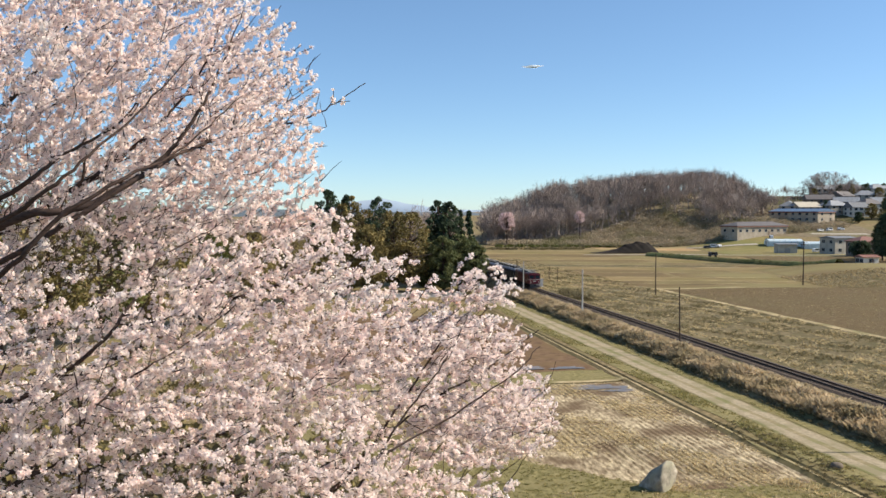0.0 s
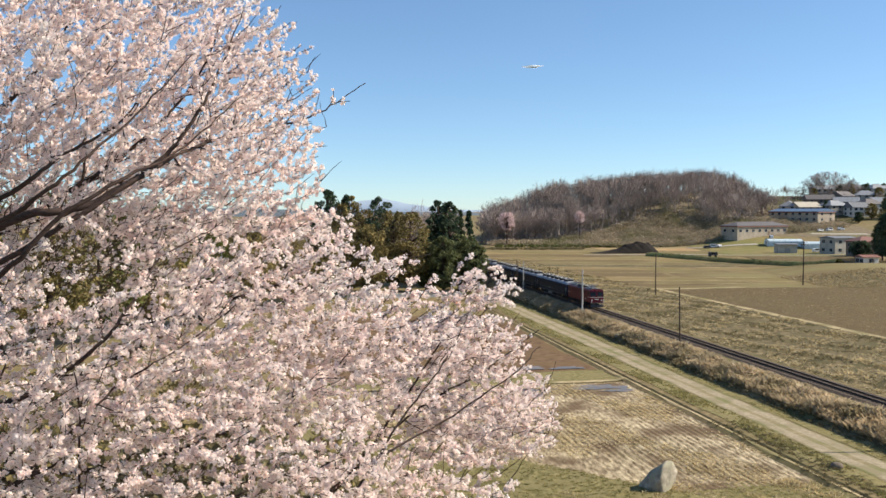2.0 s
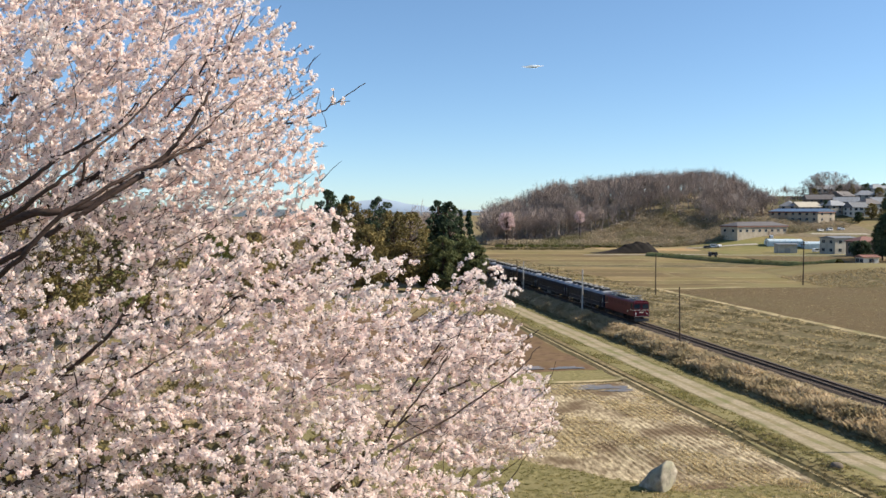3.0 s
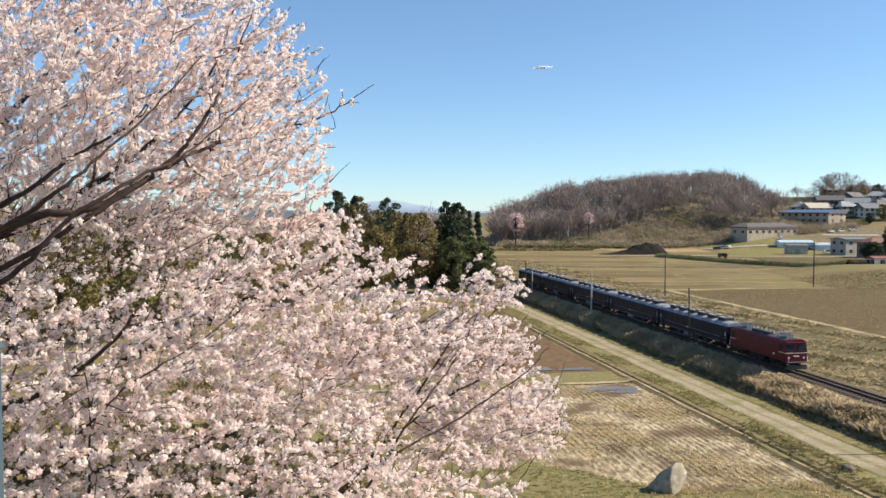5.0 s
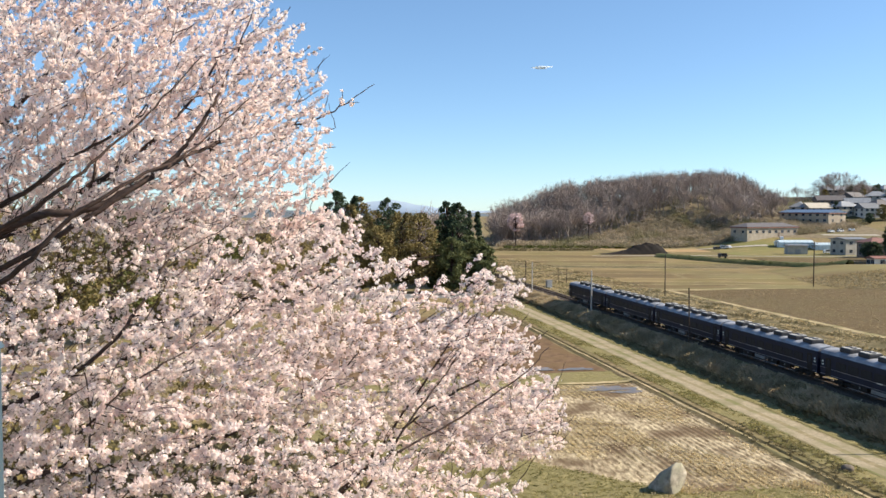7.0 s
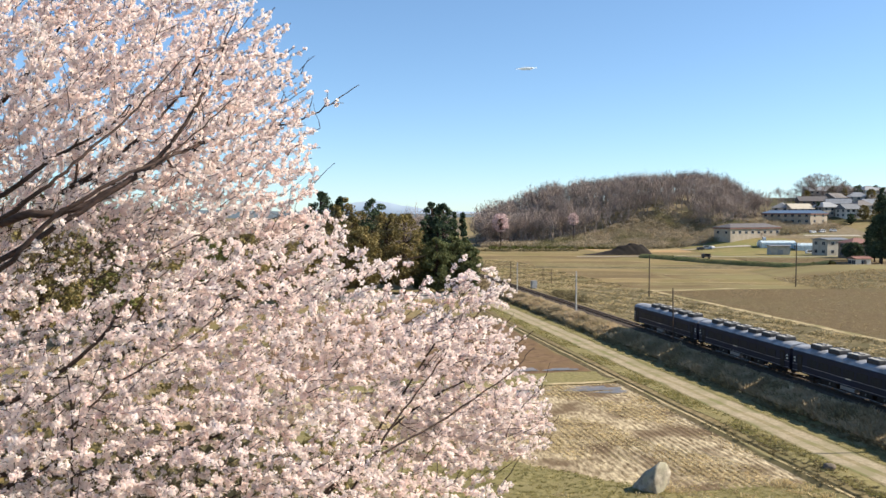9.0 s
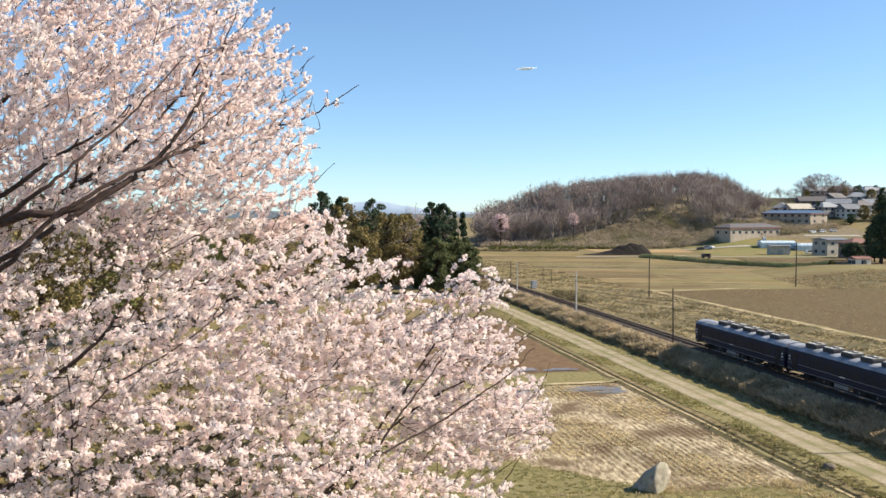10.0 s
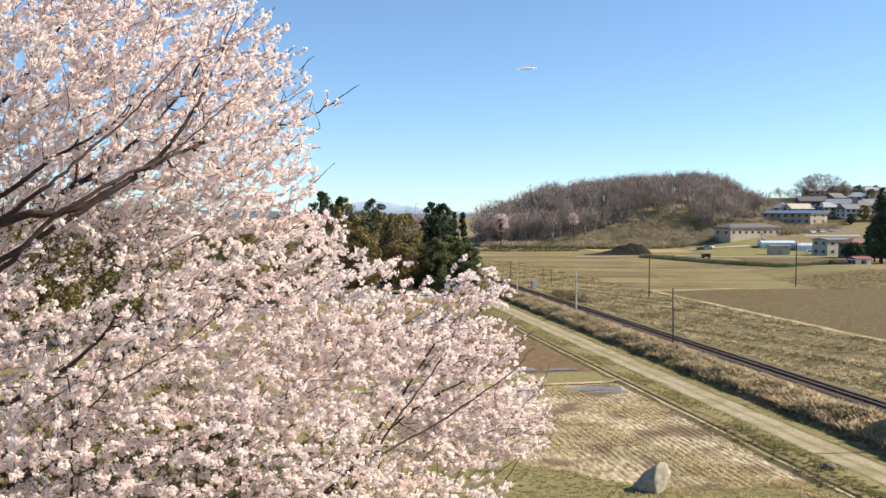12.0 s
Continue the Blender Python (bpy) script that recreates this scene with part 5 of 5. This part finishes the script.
# ---- canal bank across the valley ----
def canal_bank():
    pts = np.array([(88, 349), (93, 340), (99, 327), (106, 311), (113, 300), (121, 289), (131, 270)], float)
    t = np.linspace(0, 6, 60)
    line = np.stack([np.interp(t, np.arange(7), pts[:, 0]), np.interp(t, np.arange(7), pts[:, 1])], -1)
    side = np.gradient(line, axis=0)
    side = np.stack([-side[:, 1], side[:, 0]], -1) / np.linalg.norm(side, axis=1, keepdims=True)
    vs = []
    for off, up in ((-3.0, -0.1), (-1.2, 1.5), (1.2, 1.5), (3.0, -0.1)):
        p = line + side * off
        vs.append(np.stack([p[:, 0], p[:, 1], height(p[:, 0], p[:, 1]) + up + 0.12 * wave(p[:, 0], p[:, 1], 0.7)], -1))
    i = np.arange(240).reshape(4, 60)
    f = np.stack([i[:-1, :-1], i[:-1, 1:], i[1:, 1:], i[1:, :-1]], -1).reshape(-1, 4)
    tagged(hang("canal_bank", np_mesh("canal_bank", np.concatenate(vs), f, M["field_green"], True)), "green grassy canal bank across the valley", "bank", kind="structure")


canal_bank()
u = rng.uniform(0, 5, 420)
px = np.interp(u, np.arange(6), [93, 99, 106, 113, 121, 131]) + rng.normal(0, 1.0, 420)
py = np.interp(u, np.arange(6), [340, 327, 311, 300, 289, 270]) + rng.normal(0, 1.2, 420)
stuff("bank_scrub", clumps(np.stack([px, py, height(px, py) + 0.9], -1), 26, 0.9, 0.16, 0.7), M["thicket"], "dark green scrub along the canal bank", "scrub")


def grass_edge():
    """The grassy foot of the bluff, whose upper border runs slantwise over the paddy."""
    X, U = np.meshgrid(np.linspace(-14, 19, 50), np.linspace(0, 1, 16))
    Y = 50 + U * (17.8 - 0.69 * (X - 5.8) + 0.35 * wave(X, U, 1.3))
    Z = height(X, Y) + 0.17
    i = np.arange(800).reshape(16, 50)
    f = np.stack([i[:-1, :-1], i[:-1, 1:], i[1:, 1:], i[1:, :-1]], -1).reshape(-1, 4)
    tagged(hang("verge", np_mesh("verge", np.stack([X, Y, Z], -1).reshape(-1, 3), f, M["verge"], True)), "olive grass along the paddy's near edge", "grass", kind="structure")
    x = rng.uniform(-12, 18, 2600)
    y = 50 + rng.uniform(0.3, 1.02, 2600) * (17.8 - 0.69 * (x - 5.8))
    stuff("edge_grass", blades(patchy(np.stack([x, y, height(x, y) + 0.15], -1), 0.6, -1.1), 8, 0.11, 0.3, 0.025), M["greenblade"], "olive-green grass tufts along the paddy's near edge", "grass")


grass_edge()
p = patchy(scatter(-45, -17.8, 53, 67.5, 5200), 0.7, 0.1, 1.3)
stuff("edge_straw", blades(p, 7, swells(p, 0.9, 0.12, 0.4), 0.3, 0.02), M["strawblade"], "dry straw tufts along the paddy's near edge", "dry grass")
patch("slope", -60, 12, 5, 51, M["litter"], "leaf-littered slope below the cherry tree", "slope", 0.06)

for i, (d, q, h) in enumerate(((3.4, 179, 1.9), (4.6, 182, 2.2), (3.8, 186, 1.7), (5.6, 178, 1.5), (4.4, 191, 1.4))):
    x, y = to_xy(d, q)
    leafy_tree(x, y, h, 1.5, M["darkweed"], "dark leafless bush beside the track", name="bush", shape="round", seed=300 + i, n=700, leaf=0.10, lift=0.05)
# ---- bushes on the slope below the cherry tree ----
r = random.Random(12)
for i in range(46):
    x, y = (r.uniform(-28, -5), r.uniform(22, 48)) if i < 26 else (r.uniform(-15, -3.5), r.uniform(15, 34))
    leafy_tree(x, y, r.uniform(2.6, 4.2), r.uniform(1.6, 2.4), M["olive" if i % 2 else "darkweed"], "olive-brown bush on the slope below the cherry tree" if i % 2 else "grey-brown bush on the slope below the cherry tree", name="bush", shape="round", seed=i + 200, n=900, leaf=0.11, lift=0.05)


for i in range(16):
    y = r.uniform(56, 96)
    leafy_tree(r.uniform(-0.56, -0.2) * y, y, r.uniform(2.8, 4.4), r.uniform(2.2, 3.2), M["olive" if i % 3 == 0 else "darkweed"], "olive-brown brush at the foot of the bluff" if i % 3 == 0 else "grey-brown brush at the foot of the bluff", name="bush", shape="round", seed=i + 400, n=800, leaf=0.17, lift=0.03)


# ---- the cherry tree in full bloom ----
ROOT = Vector((-7.6, 8.6, 0))
ROOT.z = float(height(ROOT.x, ROOT.y))


def spline(pts, n):
    pts = [Vector(p) for p in pts]
    pts = [pts[0] * 2 - pts[1]] + pts + [pts[-1] * 2 - pts[-2]]
    out = []
    for i in range(1, len(pts) - 2):
        a, b, c, d = pts[i - 1:i + 3]
        for k in range(n):
            t = k / n
            out.append(0.5 * ((2 * b) + (c - a) * t + (2 * a - 5 * b + 4 * c - d) * t * t + (3 * b - a - 3 * c + d) * t ** 3))
    return out + [pts[-2]]


def swept(paths, sides=7):
    """Tubes along polylines [(points, radius at foot, radius at tip)], joined."""
    vs, fs, base = [], [], 0
    ang = np.linspace(0, 2 * np.pi, sides, endpoint=False)
    for pts, r0, r1 in paths:
        p = np.array([q[:] for q in pts])
        d = np.gradient(p, axis=0)
        d /= np.linalg.norm(d, axis=1, keepdims=True) + 1e-9
        ref = np.array([0.31, 0.87, 0.4])
        e1 = np.cross(d, ref)
        e1 /= np.linalg.norm(e1, axis=1, keepdims=True) + 1e-9
        e2 = np.cross(d, e1)
        r = np.linspace(r0, r1, len(p))[:, None, None]
        ring = p[:, None] + r * (e1[:, None] * np.cos(ang)[None, :, None] + e2[:, None] * np.sin(ang)[None, :, None])
        vs.append(ring.reshape(-1, 3))
        i = np.arange(len(p) * sides).reshape(len(p), sides) + base
        j = np.roll(i, -1, 1)
        fs.append(np.stack([i[:-1], j[:-1], j[1:], i[1:]], -1).reshape(-1, 4))
        base += len(p) * sides
    return np.concatenate(vs), np.concatenate(fs)


cherry = thing("cherry_tree", "cherry tree in full pale pink bloom on the bluff", "tree")
FORK = ROOT + Vector((0.5, 0.0, 2.7))
LOWFORK = ROOT + Vector((0.35, -0.1, 1.6))
v, f = swept([(spline([ROOT - Vector((0, 0, 0.5)), ROOT + Vector((0.1, 0, 0.8)), LOWFORK, FORK], 6), 0.34, 0.2)], 14)
hang("trunk", np_mesh("trunk", v, f, M["bark"], True), cherry, "dark furrowed trunk")
# main limbs in metres, from the fork outwards
BRANCH_PLAN = [
    ([FORK, (-5.2, 7.4, 20.3), (-3.57, 6.6, 20.92), (-3.1, 6.6, 21.0), (-2.66, 6.6, 21.2), (-2.3, 6.6, 21.46), (-2.0, 6.6, 21.85), (-1.86, 6.7, 22.2), (-1.68, 6.8, 22.7)], 0.13),
    ([FORK, (-5.2, 7.2, 19.9), (-3.5, 6.5, 20.65), (-2.7, 6.5, 21.14), (-2.2, 6.7, 21.48), (-1.95, 7.3, 21.68), (-1.45, 7.4, 21.79), (-1.1, 7.5, 21.94), (-0.73, 7.5, 22.18)], 0.085),
    ([FORK, (-5.3, 7.6, 20.5), (-3.7, 6.8, 21.15), (-3.3, 6.8, 21.45), (-2.83, 6.8, 21.7), (-2.5, 6.9, 22.05)], 0.09),
    ([FORK, (-5.2, 8.2, 20.4), (-3.7, 7.6, 21.1), (-2.9, 7.5, 21.6), (-2.3, 7.6, 22.3), (-2.0, 7.7, 23.2)], 0.10),
    ([FORK, (-5.6, 9.2, 21.5), (-4.6, 9.4, 22.8), (-3.9, 9.4, 24.0)], 0.11),
    ([FORK, (-5.0, 7.4, 19.0), (-3.6, 6.5, 19.4), (-2.85, 6.3, 19.85), (-2.5, 6.3, 20.25), (-2.3, 6.4, 20.6), (-1.9, 6.6, 20.85)], 0.08),
    ([LOWFORK, (-5.0, 8.4, 18.8), (-3.3, 8.1, 19.5), (-2.0, 7.6, 20.15), (-0.9, 7.3, 20.45), (-0.1, 7.2, 20.6)], 0.10),
    ([LOWFORK, (-5.0, 8.0, 18.3), (-3.2, 7.6, 18.5), (-1.9, 7.3, 19.0), (-0.9, 7.1, 19.6), (0.0, 7.0, 20.2)], 0.09),
    ([LOWFORK, (-4.6, 7.6, 17.9), (-2.4, 7.3, 17.9), (-1.0, 6.9, 18.5), (-0.4, 6.7, 19.3), (-0.05, 6.6, 19.85), (0.2, 6.6, 20.15)], 0.07),
    ([LOWFORK, (-4.6, 7.8, 17.7), (-2.2, 7.3, 17.8), (-0.9, 6.9, 18.7), (-0.15, 6.5, 19.4), (0.3, 6.5, 19.65), (0.8, 6.6, 20.0)], 0.065),
    ([LOWFORK, (-4.4, 7.0, 17.7), (-3.2, 6.5, 18.2), (-2.9, 6.2, 19.2), (-2.95, 6.2, 20.0)], 0.06),
    ([LOWFORK, (-4.2, 7.6, 17.6), (-2.6, 7.2, 17.6), (-1.2, 6.9, 17.95), (-0.2, 6.7, 18.4), (0.5, 6.6, 18.6)], 0.08),
    ([LOWFORK, (-4.5, 7.0, 18.2), (-3.5, 6.5, 18.75), (-3.0, 6.4, 18.95), (-2.6, 6.4, 18.8)], 0.06),
]
BRANCH_PLAN += [
    ([FORK, (-5.0, 7.0, 19.9), (-3.4, 6.0, 20.5), (-2.9, 5.95, 20.95), (-2.4, 6.0, 21.25), (-2.0, 6.15, 21.5), (-1.6, 6.3, 21.9)], 0.085),
    ([FORK, (-5.0, 7.0, 20.2), (-3.3, 6.0, 20.95), (-2.8, 5.95, 21.3), (-2.35, 6.1, 21.75), (-1.95, 6.2, 22.2)], 0.075),
    ([LOWFORK, (-4.4, 7.2, 17.8), (-2.2, 6.5, 17.9), (-1.0, 5.8, 18.5), (-0.31, 5.7, 19.47), (0.0, 5.9, 19.85), (0.2, 6.1, 20.2)], 0.06),
    ([LOWFORK, (-4.4, 7.2, 17.7), (-2.2, 6.4, 17.8), (-1.2, 5.8, 18.4), (-0.73, 5.6, 19.06), (-0.1, 5.7, 19.4), (0.51, 5.9, 19.76), (0.75, 6.1, 19.95)], 0.06),
    ([LOWFORK, (-4.2, 6.8, 18.4), (-3.0, 6.1, 19.2), (-2.5, 6.1, 19.65), (-1.95, 6.2, 20.0), (-1.5, 6.4, 20.4)], 0.04),
]
EYE_LEVEL = Vector((0, 0, 21.0))


def recede(p):
    """The crown's outer side leans away from the bluff: the farther out, the deeper."""
    p = Vector(p)
    return 1.0 + 0.26 * min(1.0, max(0.0, (p.x / p.y + 0.45) / 0.5))


def set_back(p):
    return EYE_LEVEL + (Vector(p) - EYE_LEVEL) * recede(p)


skeleton_p, skeleton_r, limb_paths = [], [], []
for i, (pts, r) in enumerate(BRANCH_PLAN):
    path = spline([set_back(p) for p in pts], 7)
    path = [q + Vector(rng.normal(0, 0.006, 3)) + Vector((0, 0.25 if k > 8 else 0.03 * k, 0)) for k, q in enumerate(path)]
    limb_paths.append((path, r * 0.36, 0.004))
    v, f = swept([limb_paths[-1]], 10)
    hang("limb", np_mesh("limb", v, f, M["bark"], True), cherry)
    for k, q in enumerate(path):
        if k > 4:
            skeleton_p.append(q[:])
            skeleton_r.append(r * 0.36 + (0.004 - r * 0.36) * k / (len(path) - 1))
skeleton_p = np.array(skeleton_p)
skeleton_r = np.array(skeleton_r)

# the crown's lobes: centre, half axes, share of the shoots
LOBES = [
    ((-4.1, 8.4, 22.1), (2.6, 1.7, 1.95), 1460),
    ((-4.7, 9.6, 22.4), (2.9, 0.9, 2.3), 680),
    ((-2.65, 7.8, 21.75), (1.55, 1.3, 1.65), 760),
    ((-1.75, 7.5, 21.6), (0.75, 0.6, 1.0), 130),
    ((-3.13, 7.18, 19.93), (2.45, 1.38, 1.02), 640),
    ((-1.12, 6.75, 19.92), (1.35, 0.81, 0.95), 600),
    ((0.22, 6.95, 19.35), (0.80, 0.6, 0.52), 290),
    ((0.38, 6.9, 19.2), (0.66, 0.5, 0.40), 160),
    ((0.38, 7.1, 20.32), (0.36, 0.35, 0.22), 54),
    ((0.2, 7.0, 19.88), (0.62, 0.5, 0.3), 150),
    ((-1.15, 7.5, 20.85), (0.4, 0.4, 0.22), 60),
    ((-2.26, 6.18, 19.00), (2.00, 0.96, 0.96), 620),
    ((-0.41, 6.12, 18.88), (1.03, 0.59, 0.45), 270),
    ((-4.4, 6.9, 18.7), (1.6, 1.2, 1.3), 290),
]
LOBES = [(tuple(set_back(c)), tuple(recede(c) * v for v in ax), share) for c, ax, share in LOBES]
twigs = []


def shoot(target, spread, r_max):
    """A curved twig from the best skeleton point to the target."""
    global skeleton_p, skeleton_r
    dv = target[None] - skeleton_p
    dist = np.linalg.norm(dv, axis=1) + 1e-6
    out = skeleton_p - np.array((-7.0, 8.4, 18.2))
    out /= np.linalg.norm(out, axis=1, keepdims=True)
    cosang = (dv * out).sum(1) / dist
    k = int(np.argmin(dist * (1.0 + 1.6 * (1 - cosang)) + 0.3 * (dist < 0.15)))
    a, b = skeleton_p[k], target
    length = np.linalg.norm(b - a)
    n = max(4, int(length / 0.09))
    bend = rng.normal(0, 0.10, 3) * length + np.array((0, 0, -0.10 * length))
    t = np.linspace(0, 1, n)[:, None]
    path = a + (b - a) * t + bend * (4 * t * (1 - t)) * 0.5 + rng.normal(0, 0.008, (n, 3)) * t
    r0 = min(skeleton_r[k] * 0.7, r_max)
    twigs.append((path, r0, 0.0035))
    skeleton_p = np.concatenate([skeleton_p, path[1:]])
    skeleton_r = np.concatenate([skeleton_r, np.linspace(r0, 0.0035, n)[1:]])
    return path


placed = np.empty((0, 3))


def in_lobe(c, ax, n):
    """Points in a lobe, each the loneliest of a few tries, so that the shoots fill it evenly."""
    global placed
    out = []
    for k in range(n):
        tries = np.array(c) + unit(5) * (rng.uniform(0, 1, 5) ** 0.38)[:, None] * np.array(ax)
        if len(placed):
            near = np.linalg.norm(tries[:, None] - placed[None, -1800:], axis=2).min(1)
            pick = tries[int(np.argmax(near))]
        else:
            pick = tries[0]
        placed = np.concatenate([placed, pick[None]])
        out.append(pick)
    return np.array(out)


first = []
for c, ax, share in LOBES:
    for p in in_lobe(c, np.array(ax) * 0.85, max(3, share // 14)):
        first.append(shoot(p, 0, 0.016))
tips = list(first)
for c, ax, share in LOBES:
    for p in in_lobe(c, ax, share):
        tips.append(shoot(p, 0, 0.011))
# slim upright shoots that stand out of the crown
crown_tips = list(tips)
for k in range(260):
    base = crown_tips[rng.integers(0, len(crown_tips))][-1]
    d = np.array((rng.normal(0.35, 0.3), rng.normal(0, 0.25), rng.uniform(0.4, 1.0)))
    tips.append(shoot(base + d / np.linalg.norm(d) * rng.uniform(0.2, 0.42), 0, 0.007))
# two long sprays on the outer edge
for tgt in ((-1.0, 7.6, 22.1), (-0.85, 7.6, 22.0), (-1.2, 7.6, 22.5), (-1.35, 7.7, 22.75), (-1.15, 7.5, 21.5)):
    tips.append(shoot(np.array(set_back(tgt)), 0, 0.010))
for k in range(700):
    base = crown_tips[rng.integers(0, len(crown_tips))][-1]
    d = np.array((rng.normal(0.5, 0.3), rng.normal(-0.3, 0.3), rng.uniform(0.1, 1.0)))
    d = d / np.linalg.norm(d) * rng.uniform(0.12, 0.36)
    twigs.append((base + d[None] * np.linspace(0, 1, 4)[:, None] + rng.normal(0, 0.006, (4, 3)) * np.array([[0], [1], [1], [1]]), 0.0048, 0.002))
# leafless twigs round the main limbs
for p in in_lobe((-3.5, 7.5, 20.9), (1.5, 0.8, 0.75), 230):
    shoot(p, 0, 0.009)
big = [t for t in twigs if t[1] > 0.012]
fine = [t for t in twigs if t[1] <= 0.012]
for path in big:
    v, f = swept([path], 6)
    hang("bough", np_mesh("bough", v, f, M["bark"], True), cherry)
v, f = swept(fine, 4)
tagged(hang("twigwork", np_mesh("twigwork", v, f, M["bark"]), cherry, "thin dark twigs"), kind="stuff")

# flower clusters along the twigs
centres = []
for path in tips:
    n = len(path)
    length = np.linalg.norm(np.diff(path, axis=0), axis=1).sum()
    m = max(3, int(length / 0.037))
    t = rng.uniform(0.18, 1.0, m)
    idx = t * (n - 1)
    lo = np.minimum(idx.astype(int), n - 2)
    centres.append(path[lo] + (path[lo + 1] - path[lo]) * (idx - lo)[:, None] + rng.normal(0, 0.012, (m, 3)))
centres = np.concatenate(centres)
# a thinly flowered hollow beside the main limbs, where the twigs show
HOLLOW, ALONG = np.array((-3.06, 7.0, 20.5)), np.array((-0.4, 0.91, -0.06))
away = centres - HOLLOW
along = away @ ALONG / np.linalg.norm(ALONG)
across = np.linalg.norm(away - along[:, None] * ALONG / np.linalg.norm(ALONG), axis=1)
centres = centres[(across > 0.33 + 0.08 * along) | (rng.uniform(0, 1, len(centres)) < 0.22)]
PER = 17
q = np.repeat(centres, PER, 0)
nf = len(q)
out = unit(nf)
rad = np.repeat(rng.uniform(0.013, 0.034, len(centres)), PER) * rng.uniform(0.25, 1.2, nf)
fc = q + out * rad[:, None]
nrm = out + unit(nf) * 0.9
nrm /= np.linalg.norm(nrm, axis=1, keepdims=True)
e1 = np.cross(nrm, unit(nf))
e1 /= np.linalg.norm(e1, axis=1, keepdims=True)
e2 = np.cross(nrm, e1)
sz = rng.uniform(0.0106, 0.0152, nf)[:, None]
cup = rng.uniform(-0.1, 0.6, nf)[:, None]
V = np.stack([fc - e1 * sz * 0.9, fc - e2 * sz * 0.75 + nrm * sz * cup, fc + e1 * sz * 1.1, fc + e2 * sz * 0.75 + nrm * sz * cup], 1)
tagged(hang("blossom", np_mesh("blossom", V.reshape(-1, 3), np.arange(nf * 4).reshape(nf, 4), M["petal"]), cherry, "dense pale pink blossoms with rounded petals"), kind="stuff")
# reddish calyxes and stalks among the petals
kk = rng.integers(0, nf, nf // 12)
cv, cf = leaf_quads(q[kk] + out[kk] * rad[kk][:, None] * 0.7, 0.0052)
tagged(hang("calyx_scatter", np_mesh("calyx_scatter", cv, cf, M["calyx"]), cherry, "small reddish calyxes and stalks"), kind="stuff")

motions()
